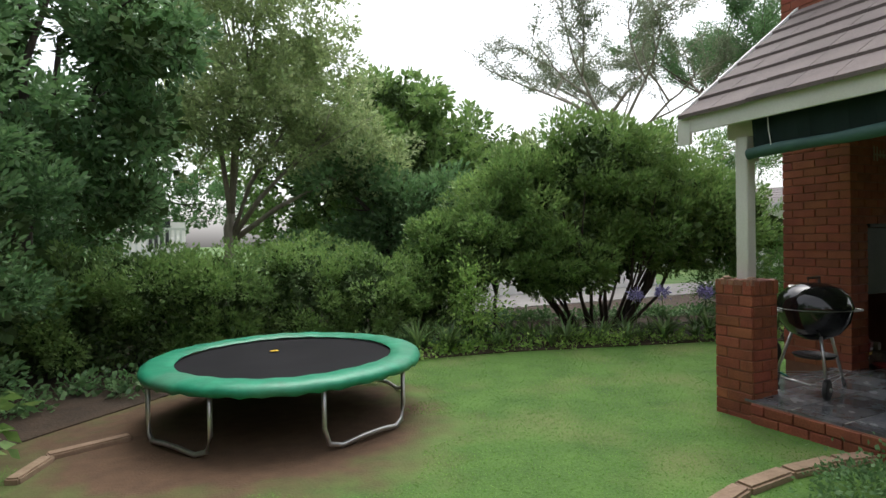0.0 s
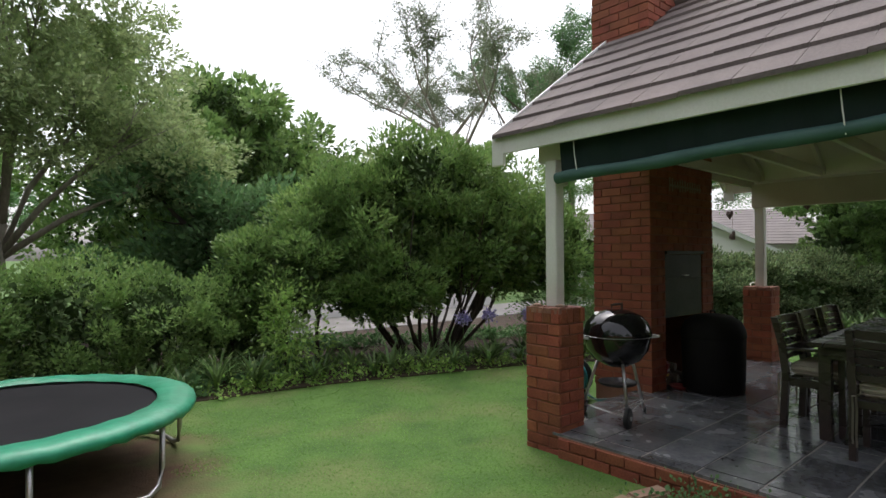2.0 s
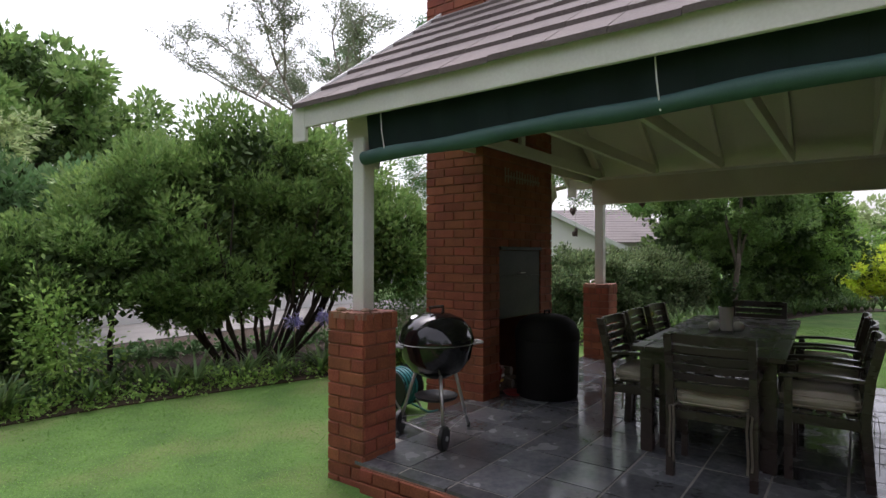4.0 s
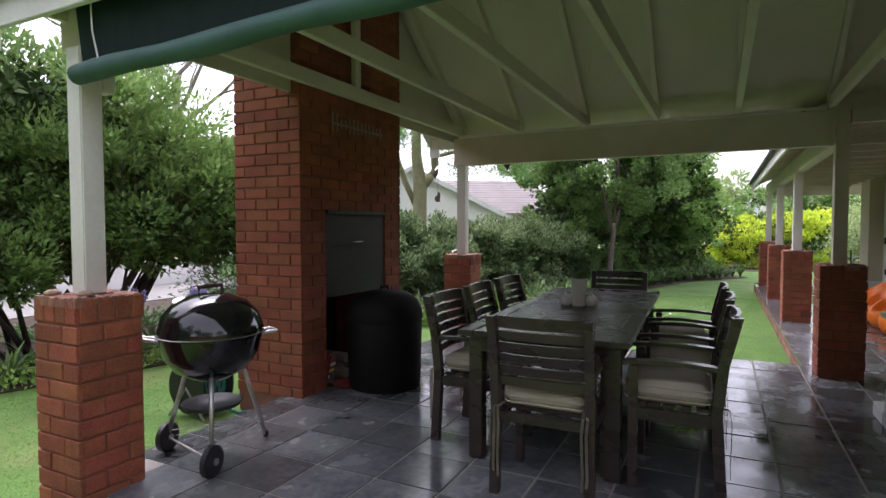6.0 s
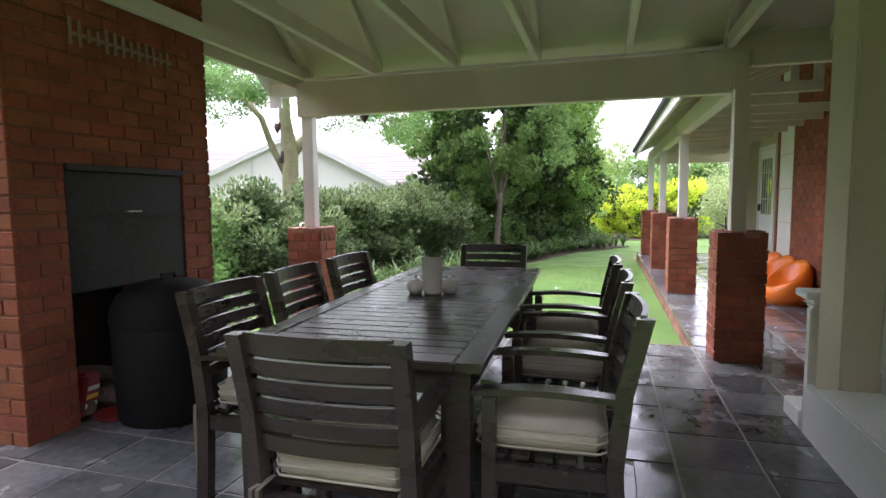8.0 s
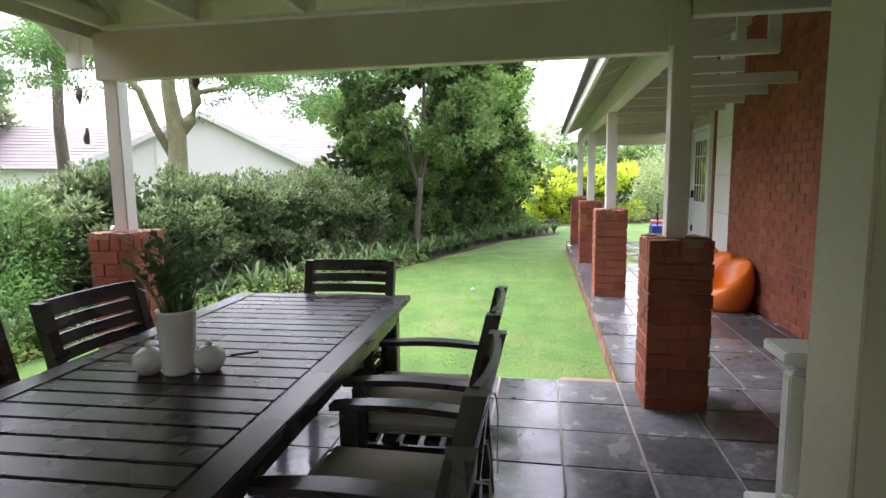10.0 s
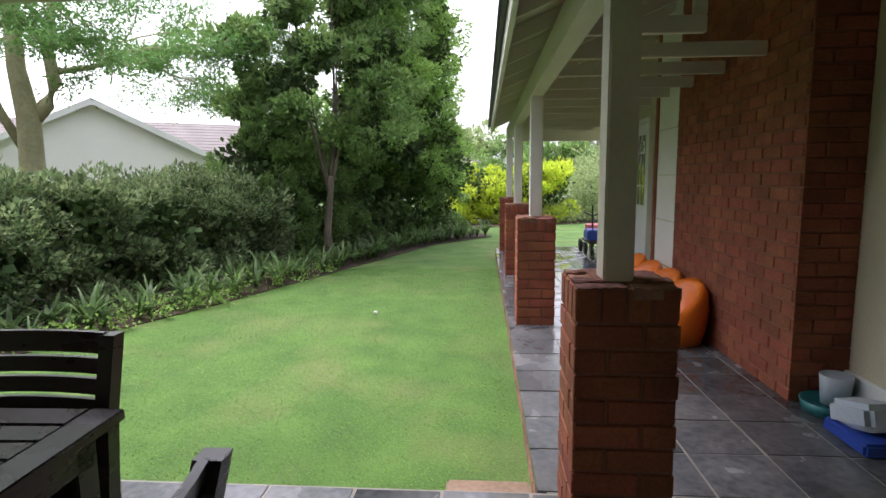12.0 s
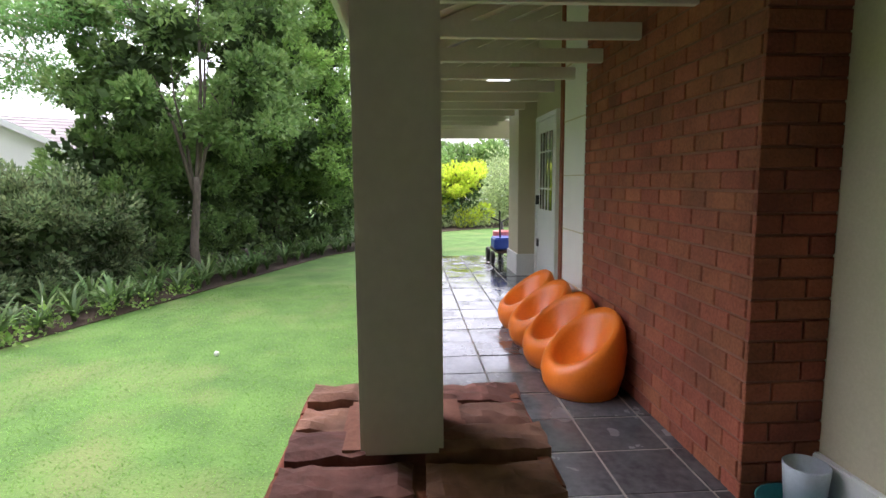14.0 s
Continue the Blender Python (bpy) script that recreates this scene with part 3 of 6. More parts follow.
def wall_light():
    w = thing("wall_light", pose(7.05, -0.56, 2.5), "round cream wall light on the pier", "light")
    part("mount", moved(lathe([(0, -0.03), (0.05, -0.03), (0.05, 0.03), (0, 0.03)], 20), pose(0, -0.03, 0.08, 90)), TIMBER, w)
    part("shade", lathe([(0, 0.06), (0.05, 0.055), (0.085, 0.02), (0.09, -0.03), (0.075, -0.045), (0, -0.03)], 24), TIMBER, w, smooth=True)


wall_light()


def house_roof():
    r = thing("roof_house", pose(0, 0, 0), "plain brown tiled house roof", "roof", kind="structure")
    bm = bmesh.new()
    slab(bm, [(9.0, -2.6, 3.62), (16.5, -2.6, 3.62)], [(9.0, -8.2, 3.9), (16.5, -8.2, 3.9)], 0.08)
    part("tile_slope", bm, ROOF, r)


house_roof()

# ---- furniture on the patio ----
TOP = FL + 0.74
TX0, TX1, TY0, TY1 = 5.56, 8.02, 0.84, 1.77


def table():
    t = thing("dining_table", pose(6.79, 1.305, FL, 0, 0, 2) @ pose(-6.79, -1.305, 0), "dark-stained slatted wooden dining table on the patio", "table")
    for y0, y1 in ((TY0, TY0 + 0.09), (TY1 - 0.09, TY1)):
        part("rail", boxed(TX0, TX1, y0, y1, 0.71, 0.74, 0.004), WOOD, t)
    for x0, x1 in ((TX0, TX0 + 0.1), (TX1 - 0.1, TX1)):
        part("end_board", boxed(x0 + 0.002, x1 - 0.002, TY0 + 0.094, TY1 - 0.094, 0.71, 0.74, 0.004), WOOD, t)
    n = 26
    w = (TX1 - TX0 - 0.2) / n
    for k in range(n):
        part("slat", boxed(TX0 + 0.1 + w * k + 0.004, TX0 + 0.1 + w * (k + 1) - 0.004, TY0 + 0.094, TY1 - 0.094, 0.712, 0.738, 0.003), WOOD, t)
    for y in (TY0 + 0.05, TY1 - 0.08):
        part("apron", boxed(TX0 + 0.06, TX1 - 0.06, y, y + 0.03, 0.62, 0.708), WOOD, t)
    for x in (TX0 + 0.05, TX1 - 0.08):
        part("apron", boxed(x, x + 0.03, TY0 + 0.085, TY1 - 0.085, 0.62, 0.706), WOOD, t)
    for x in (TX0 + 0.07, (TX0 + TX1) / 2, TX1 - 0.07):
        part("bearer", boxed(x - 0.02, x + 0.02, TY0 + 0.09, TY1 - 0.09, 0.685, 0.709), WOOD, t)
    for x in (TX0 + 0.05, TX1 - 0.13):
        for y in (TY0 + 0.05, TY1 - 0.13):
            part("leg", boxed(x, x + 0.08, y, y + 0.08, 0, 0.70, 0.005), WOOD, t)


table()


def armchair():
    """Facing +y, its seat centred on the origin."""
    c = thing("garden_armchair", pose(0, 0, 0), "dark-stained slatted wooden armchair with a cushion", "chair", group="chairs round the table")
    for s in (-1, 1):
        x = s * 0.232
        part("front_leg", boxed(x - 0.021, x + 0.021, 0.115, 0.16, 0, 0.625, 0.004), WOOD, c)
        bm = bmesh.new()
        pts = [(-0.27, 0), (-0.245, 0.42), (-0.27, 0.66), (-0.325, 0.89)]
        rings = [[bm.verts.new((x + dx, y + dy, z)) for dx, dy in ((-0.022, -0.025), (0.022, -0.025), (0.022, 0.025), (-0.022, 0.025))] for y, z in pts]
        for a, b in zip(rings, rings[1:]):
            for k in range(4):
                bm.faces.new((a[k], a[(k + 1) % 4], b[(k + 1) % 4], b[k]))
        bm.faces.new(rings[0][::-1])
        bm.faces.new(rings[-1])
        part("back_leg", bm, WOOD, c)
        bm = bmesh.new()
        n = 8
        rows = []
        for k in range(n + 1):
            u = k / n
            y, z = -0.27 + 0.46 * u, 0.637 + 0.014 * math.sin(u * 3.1)
            h = 0.024 + 0.007 * math.sin(u * 3.1)
            rows.append([bm.verts.new(q) for q in ((x - h, y, z - 0.011), (x + h, y, z - 0.011), (x + h, y, z + 0.009), (x - h, y, z + 0.009))])
        for a, b in zip(rows, rows[1:]):
            for k in range(4):
                bm.faces.new((a[k], a[(k + 1) % 4], b[(k + 1) % 4], b[k]))
        bm.faces.new(rows[0][::-1])
        bm.faces.new(rows[-1])
        part("armrest", bm, WOOD, c)
        part("side_rail", boxed(x - 0.015, x + 0.015, -0.22, 0.115, 0.35, 0.41, 0.003), WOOD, c)
    part("front_rail", boxed(-0.21, 0.21, 0.12, 0.15, 0.35, 0.41, 0.003), WOOD, c)
    part("back_rail", boxed(-0.21, 0.21, -0.265, -0.235, 0.36, 0.41, 0.003), WOOD, c)
    for k in range(5):
        y = -0.21 + 0.075 * k
        part("seat_slat", boxed(-0.215, 0.215, y, y + 0.055, 0.412, 0.428, 0.003), WOOD, c)
    for k in range(6):
        z = 0.545 + 0.058 * k
        h = 0.044 if k < 5 else 0.06
        y = lambda q: -0.255 - max(0, q - 0.60) * 0.225
        bm = bmesh.new()
        n = 6
        rows = []
        for i in range(n + 1):
            u = 2 * i / n - 1
            bow = -0.022 * (1 - u * u)
            rows.append([bm.verts.new(q) for q in ((u * 0.212, y(z) + bow - 0.009, z), (u * 0.212, y(z) + bow + 0.009, z), (u * 0.212, y(z + h) + bow + 0.009, z + h), (u * 0.212, y(z + h) + bow - 0.009, z + h))])
        for a, b in zip(rows, rows[1:]):
            for i in range(4):
                bm.faces.new((a[i], a[(i + 1) % 4], b[(i + 1) % 4], b[i]))
        bm.faces.new(rows[0][::-1])
        bm.faces.new(rows[-1])
        part("back_slat", bm, WOOD, c)
    return c


def cushion():
    q = thing("seat_cushion", pose(0, 0, 0), "cream cloth seat cushion with hanging ties on a chair", "cushion", group="seat cushions")
    bm = boxed(-0.205, 0.205, -0.225, 0.185, 0.43, 0.535)
    bmesh.ops.bevel(bm, geom=bm.edges[:], offset=0.03, segments=3, affect="EDGES")
    part("pad", bm, CUSHION, q, smooth=True)
    bm = bmesh.new()
    for z in (0.452, 0.482, 0.512):
        tube(bm, [(-0.204, -0.2, z), (-0.18, -0.226, z), (0.18, -0.226, z), (0.204, -0.2, z), (0.206, 0.16, z), (0.18, 0.186, z), (-0.18, 0.186, z), (-0.205, 0.16, z), (-0.204, -0.2, z)], 0.004, 6)
    part("piping", bm, CUSHION, q)
    for s in (-1, 1):
        for d in (0, 0.022):
            bm = bmesh.new()
            pts = [(s * 0.195, -0.225, 0.45), (s * (0.206 + d), -0.30, 0.44), (s * (0.20 + d), -0.31, 0.36), (s * (0.206 + d), -0.305, 0.18 - d), (s * (0.202 + d), -0.308, 0.10 + d)]
            for a, b in zip(pts, pts[1:]):
                v = [bm.verts.new(p) for p in ((a[0] - 0.007, a[1], a[2]), (a[0] + 0.007, a[1] - 0.003, a[2]), (b[0] + 0.007, b[1] - 0.003, b[2]), (b[0] - 0.007, b[1], b[2]))]
                bm.faces.new(v)
            bmesh.ops.solidify(bm, geom=bm.faces[:], thickness=0.003)
            part("tie", bm, CUSHION, q)
    return q


chair, pad = armchair(), cushion()
SEATS = [(5.545, 1.165, -89), (7.89, 1.26, 91), (5.98, 1.70, 180), (6.60, 1.72, 182), (7.24, 1.72, 178), (5.88, 0.66, 2), (6.62, 0.67, -1), (7.29, 0.70, 1)]
for i, (x, y, a) in enumerate(SEATS):
    m = pose(x, y, FL, 0, 0, a)
    if i == 0:
        chair.matrix_basis, pad.matrix_basis = m, m
    else:
        copy_thing(chair, m)
        copy_thing(pad, m)


def sprigs(rng):
    bm = bmesh.new()
    for k in range(40):
        a, r = rng.uniform(0, 6.28), rng.uniform(0.02, 0.13)
        h = rng.uniform(0.28, 0.42)
        p = [(0.01 * math.cos(a), 0.01 * math.sin(a), 0.1), (r * 0.5 * math.cos(a), r * 0.5 * math.sin(a), h * 0.7), (r * math.cos(a), r * math.sin(a), h)]
        tube(bm, p, [0.0025, 0.002, 0.001], 5)
        for j in range(5):
            c = Vector(p[1]).lerp(Vector(p[2]), j / 4)
            b = rng.uniform(0, 6.28)
            d = Vector((math.cos(b), math.sin(b), 0.6)) * 0.045
            e = Vector((-math.sin(b), math.cos(b), 0)) * 0.012
            v = [bm.verts.new(q) for q in (c, c + d * 0.5 + e, c + d, c + d * 0.5 - e)]
            bm.faces.new(v)
    return bm


def vase():
    v = thing("vase", pose(6.80, 1.33, TOP), "white ceramic vase with thin green sprigs on the table", "vase")
    part("body", lathe([(0, 0), (0.045, 0), (0.048, 0.01), (0.058, 0.19), (0.06, 0.2), (0.055, 0.2), (0.045, 0.05), (0, 0.04)]), CERAMIC, v, smooth=True)
    part("sprig", sprigs(random.Random(3)), LEAF_DARK, v, "thin dark green sprigs")["kind"] = "stuff"
    pots = thing("salt_pot", pose(6.83, 1.245, TOP), "round white ceramic pot beside the vase", "pot", group="round pots")
    part("body", lathe([(0, 0), (0.03, 0.0), (0.048, 0.03), (0.045, 0.06), (0.02, 0.078), (0, 0.08)]), CERAMIC, pots, smooth=True)
    part("knob", moved(lathe([(0, 0), (0.01, 0.004), (0.008, 0.016), (0, 0.02)], 12), pose(0, 0, 0.078)), CERAMIC, pots, smooth=True)
    copy_thing(pots, pose(6.78, 1.42, TOP))
    s = thing("spoon", pose(6.86, 1.19, TOP + 0.04), "small dark spoon leaning from the pot", "spoon")
    part("handle", tubed([(0, 0, 0), (0.01, -0.09, 0.012)], 0.004, 6), BLACK, s)


vase()


def kettle_grill():
    g = thing("kettle_barbecue", pose(4.94, 2.99, FL), "black enamelled kettle barbecue on three aluminium legs", "barbecue")
    KL = lambda prof, n: lathe([(q * 0.975, 0.725 + (z - 0.845) * 1.12) for q, z in prof], n)
    part("bowl", KL([(0, 0.60), (0.1, 0.61), (0.2, 0.66), (0.265, 0.74), (0.285, 0.83), (0.288, 0.845), (0.278, 0.845), (0.25, 0.75), (0, 0.63)], 40), ENAMEL, g, smooth=True)
    lid = part("lid", KL([(0.292, 0.838), (0.296, 0.85), (0.292, 0.87), (0.265, 0.94), (0.2, 1.0), (0.1, 1.035), (0, 1.04)], 40), ENAMEL, g, smooth=True)
    part("rim", KL([(0.288, 0.84), (0.3, 0.845), (0.288, 0.85)], 40), STEEL, lid)
    part("lid_handle", tubed([(-0.08, 0, 0.92), (-0.08, 0, 0.985), (0.08, 0, 0.985), (0.08, 0, 0.92)], 0.012, 8), RUST, lid, "dark wooden lid handle")
    part("vent", moved(lathe([(0, 0), (0.04, 0), (0.04, 0.006), (0, 0.008)], 20), pose(-0.12, 0.1, 0.905, 14, -16)), STEEL, lid)
    for s, nm in ((1, "side_handle"), (-1, "side_handle")):
        part(nm, tubed([(0.19 * s, -0.19 * s, 0.70), (0.25 * s, -0.25 * s, 0.712), (0.29 * s, -0.17 * s, 0.712), (0.245 * s, -0.12 * s, 0.70)], 0.011, 8), STEEL, g)
    feet = [(-0.19, -0.21, 0.08), (-0.06, 0.31, 0.08), (0.37, -0.04, 0.0)]
    for fx, fy, fz in feet:
        part("leg", tubed([(fx * 0.5, fy * 0.5, 0.54), (fx, fy, fz + 0.01)], 0.013, 10), STEEL, g, smooth=True)
    for fx, fy, fz in feet[:2]:
        w = part("wheel", moved(lathe([(0, -0.02), (0.07, -0.02), (0.085, -0.014), (0.085, 0.014), (0.07, 0.02), (0, 0.02)], 24), pose(fx, fy, 0.086) @ pose(0, 0, 0, 90, 0, 14)), BLACK, g, "black plastic wheel")
        part("hub", moved(lathe([(0, -0.03), (0.018, -0.03), (0.018, 0.03), (0, 0.03)], 12), pose(fx, fy, 0.086) @ pose(0, 0, 0, 90, 0, 14)), STEEL, w)
    part("axle", tubed([(-0.19, -0.21, 0.086), (-0.06, 0.31, 0.086)], 0.007, 8), STEEL, g)
    part("foot_cap", moved(lathe([(0, 0), (0.016, 0), (0.016, 0.04), (0, 0.045)], 10), pose(0.37, -0.04, 0)), BLACK, g)
    part("ash_pan", lathe([(0, 0.30), (0.15, 0.302), (0.165, 0.325), (0.16, 0.326), (0.148, 0.308), (0, 0.306)], 28), SOOT, g, smooth=True)
    for k in range(6):
        u = k / 5
        a = Vector((-0.19, -0.21, 0.12)).lerp(Vector((-0.06, 0.31, 0.12)), u)
        b = Vector((0.28, -0.05, 0.14)) + Vector((0, 0.02 * (k - 2.5), 0))
        part("rack_wire", tubed([a, b], 0.003, 5), STEEL, g)


kettle_grill()


def hearth():
    h = thing("barbecue_hood", pose(6.74, 3.262, 0), "grey sheet steel hood closing the hearth", "hood")
    part("sheet", boxed(-0.435, 0.435, 0.0, 0.02, 0.84, 1.52, 0.003), SOOT, h)
    part("fold", boxed(-0.435, 0.435, -0.012, -0.002, 1.25, 1.262), SOOT, h)
    part("lintel", boxed(-0.44, 0.44, -0.03, 0.02, 1.523, 1.56, 0.006), BLACK, h, "black steel lintel")
    part("handle", tubed([(-0.05, -0.003, 1.29), (-0.05, -0.03, 1.29), (0.05, -0.03, 1.29), (0.05, -0.003, 1.29)], 0.006, 6), STEEL, h)
    rng = random.Random(8)
    log0 = None
    for k in range(7):
        m = pose(6.47 + 0.1 * (k % 4), 3.42 + 0.08 * (k // 4), FL + 0.065 + 0.1 * (k // 4), 0, 0, 70 + rng.uniform(-25, 25))
        if log0 is None:
            log0 = thing("firewood_log", m, "split firewood log in the hearth", "log", group="firewood")
            part("wood", tubed([(-0.16, 0, 0), (0, 0.006, 0.004), (0.16, 0, 0)], [0.045, 0.05, 0.042], 9), BARK, log0)
        else:
            copy_thing(log0, m)
    bag = thing("charcoal_bag", pose(6.39, 3.36, FL + 0.01), "red printed paper bag of firelighters", "bag")
    bm = boxed(-0.07, 0.07, -0.05, 0.05, 0, 0.26, 0.02, pose(0, 0, 0, 8, 6, 15))
    part("sack", bm, RED, bag)
    for k in range(3):
        part("print", boxed(-0.05, 0.05, -0.056, -0.053, 0.06 + 0.05 * k, 0.085 + 0.05 * k, 0, pose(0, 0, 0, 8, 6, 15)), YELLOW if k == 1 else WHITE, bag)
    dish = thing("dish", pose(6.44, 3.17, FL), "shallow red enamel dish by the hearth", "dish")
    part("body", lathe([(0, 0.0), (0.08, 0.0), (0.11, 0.03), (0.105, 0.03), (0.075, 0.008), (0, 0.006)]), RED, dish, smooth=True)
    d = thing("smoker_drum", pose(6.62, 2.90, FL), "black domed smoker drum before the hearth", "smoker")
    part("body", lathe([(0, 0), (0.285, 0), (0.297, 0.02), (0.305, 0.3), (0.31, 0.56), (0.302, 0.57), (0, 0.5)], 36), MATTE, d, smooth=True)
    part("lid", lathe([(0.313, 0.555), (0.318, 0.57), (0.31, 0.64), (0.27, 0.72), (0.19, 0.775), (0.1, 0.795), (0, 0.80)], 36), MATTE, d, smooth=True)
    part("handle", tubed([(-0.05, 0, 0.795), (-0.05, 0, 0.825), (0.05, 0, 0.825), (0.05, 0, 0.795)], 0.01, 8), MATTE, d)
    s = thing("wall_sign", pose(6.72, 3.228, 2.27), "cut metal script sign fixed to the chimney", "sign")
    rng = random.Random(2)
    x = -0.36
    bm = bmesh.new()
    while x < 0.36:
        h2 = rng.uniform(0.07, 0.15)
        box(bm, x, x + 0.018, -0.006, 0.0, -h2 / 2, h2 / 2)
        box(bm, x + 0.0185, x + 0.05, -0.0055, -0.0005, -0.02, 0.0)
        x += 0.058
    part("lettering", bm, LETTER, s)


hearth()


def hose():
    h = thing("hose_reel", pose(5.80, 4.12, GR), "teal garden hose on a reel on the lawn", "hose reel")
    bm = bmesh.new()
    for k in range(7):
        r = 0.16 + 0.012 * (k % 3)
        tube(bm, [(0.03 * k - 0.09, r * math.cos(a), 0.24 + r * math.sin(a)) for a in (6.2832 * i / 24 for i in range(25))], 0.012, 8)
    part("coil", bm, TEAL, h, smooth=True)
    for x in (-0.14, 0.14):
        part("flange", moved(lathe([(0, 0), (0.2, 0), (0.2, 0.012), (0, 0.012)], 24), pose(x, 0, 0.24, 0, 90)), BLACK, h)
        part("stand", tubed([(x, -0.2, 0.0), (x, 0, 0.24), (x, 0.2, 0.0)], 0.012, 8), STEEL, h)
    part("trailing_hose", tubed([(0.0, -0.17, 0.1), (0.1, -0.3, 0.015), (0.3, -0.36, 0.014), (0.1, -0.5, 0.014), (-0.3, -0.42, 0.014)], 0.011, 8), TEAL, h, smooth=True)


hose()


def pillar_clutter():
    s = thing("pebble", pose(4.33, 3.13, 1.085), "grey pebble on the pillar top", "stone", group="pebbles")
    part("stone", lathe([(0, 0), (0.035, 0.004), (0.04, 0.014), (0.02, 0.028), (0, 0.03)], 14), STONE, s, smooth=True)
    for x, y in ((4.29, 3.33), (4.53, 3.35)):
        copy_thing(s, pose(x, y, 1.085))
    t = thing("garden_tap", pose(4.5, 3.36, 1.085), "small brass tap standing on the pillar", "tap")
    part("pipe", tubed([(0, 0, 0), (0, 0, 0.07), (0.03, 0.0, 0.085)], 0.012, 8), STEEL, t)
    part("knob", moved(lathe([(0, 0), (0.022, 0.004), (0.022, 0.012), (0, 0.016)], 12), pose(0, 0, 0.085)), STEEL, t)
    c = thing("cable", pose(9.0, 3.36, 1.085), "loop of white cable on the pillar top", "cable")
    part("loop", tubed([(-0.1, 0, 0.01), (-0.05, 0.03, 0.03), (0.05, 0.02, 0.045), (0.1, -0.04, 0.02)], 0.008, 6), WHITE, c)


pillar_clutter()


def heart(x, y, z, tilt, drop):
    h = thing("hanging_heart", pose(x, y, z, 0, 0, 60), "rusty metal heart hanging from the eave", "ornament", group="hanging hearts")
    bm = bmesh.new()
    n = 28
    ring = []
    for k in range(n):
        a = 2 * math.pi * k / n
        px = 16 * math.sin(a) ** 3
        pz = 13 * math.cos(a) - 5 * math.cos(2 * a) - 2 * math.cos(3 * a) - math.cos(4 * a)
        ring.append((px * 0.0048, pz * 0.0048))
    f, b = bm.verts.new((0, -0.02, 0)), bm.verts.new((0, 0.02, 0))
    vs = [bm.verts.new((px, 0, pz)) for px, pz in ring]
    for k in range(n):
        j = (k + 1) % n
        bm.faces.new((f, vs[k], vs[j]))
        bm.faces.new((b, vs[j], vs[k]))
    bmesh.ops.recalc_face_normals(bm, faces=bm.faces[:])
    moved(bm, pose(0, 0, 0, 0, tilt))
    part("heart", bm, RUST, h)
    part("wire", tubed([(0, 0, 0.02), (0, 0, drop)], 0.002, 5), RUST, h)


heart(9.085, 3.70, 2.10, 0, 0.32)
heart(9.085, 2.72, 2.17, 5, 0.25)
heart(9.08, 3.66, 1.79, 40, 0.30)


# ---- trampoline ----
def trampoline():
    t = thing("trampoline", pose(TRAMP[0], TRAMP[1], GR), "round trampoline with faded green pads and black mat", "trampoline")
    part("mat", lathe([(0, 0.462), (0.5, 0.464), (1.02, 0.472), (1.02, 0.466), (0, 0.456)], 64), MAT, t)
    prof = [(0.985, 0.490), (1.0, 0.502), (1.1, 0.512), (1.2, 0.508), (1.262, 0.488), (1.275, 0.46), (1.262, 0.428), (1.255, 0.428), (1.255, 0.46), (1.2, 0.485), (1.0, 0.482)]
    bm = lathe(prof + prof[:1], 96)
    r = random.Random(4)
    for v in bm.verts:
        a = math.atan2(v.co.y, v.co.x)
        v.co.z += 0.003 * math.sin(a * 23) + 0.003 * math.sin(a * 5 + 1) + (0.008 * math.sin(a * 41) if v.co.z < 0.46 else 0)
    part("pad", bm, PAD, t, "faded green vinyl edge pad", smooth=True)
    part("frame", tubed([(1.2 * math.cos(a), 1.2 * math.sin(a), 0.44) for a in (6.28319 * k / 48 for k in range(49))], 0.02, 10), STEEL, t, smooth=True)
    for k in range(4):
        c = math.radians((-67, 23, 113, -149)[k])
        pts = []
        for da, z in ((-0.36, 0.44), (-0.36, 0.16), (-0.33, 0.05), (-0.24, 0.022), (-0.08, 0.05), (0.08, 0.05), (0.24, 0.022), (0.33, 0.05), (0.36, 0.16), (0.36, 0.44)):
            pts.append((1.21 * math.cos(c + da), 1.21 * math.sin(c + da), z))
        part("leg", tubed(pts, 0.019, 10), STEEL, t, smooth=True)
    t.scale = (0.95, 0.95, 1.07)
    part("patch", boxed(-0.11, -0.03, 0.32, 0.38, 0.474, 0.477), YELLOW, t, "yellow patch on the mat")


trampoline()


# ---- veranda things ----
def scoop_seat():
    s = thing("scoop_seat", pose(0, 0, 0), "orange moulded plastic scoop seat against the brick wall", "seat", group="orange seats")
    bm = bmesh.new()
    n = 40
    rim = lambda a: 0.36 + 0.15 * math.cos(a)
    levels = [(0.19, 0.0), (0.215, 0.02), (0.25, 0.3), (0.262, 0.6), (0.25, 0.85), (0.225, 0.97), (0.2, 1.0)]
    rows = []
    for r, f in levels:
        rows.append([bm.verts.new((r * math.cos(a), r * math.sin(a), f * rim(a))) for a in (2 * math.pi * k / n for k in range(n))])
    for r, d in ((0.175, 0.04), (0.13, 0.115), (0.07, 0.16), (0.02, 0.17)):
        rows.append([bm.verts.new((r * math.cos(a) + 0.02 * (0.2 - r), r * math.sin(a), 0.36 + 0.15 * math.cos(a) * (r / 0.2) ** 1.3 - d)) for a in (2 * math.pi * k / n for k in range(n))])
    for a, b in zip(rows, rows[1:]):
        for k in range(n):
            bm.faces.new((a[k], a[(k + 1) % n], b[(k + 1) % n], b[k]))
    bm.faces.new(rows[0][::-1])
    bm.faces.new(rows[-1])
    part("shell", bm, ORANGE, s, smooth=True)
    return s


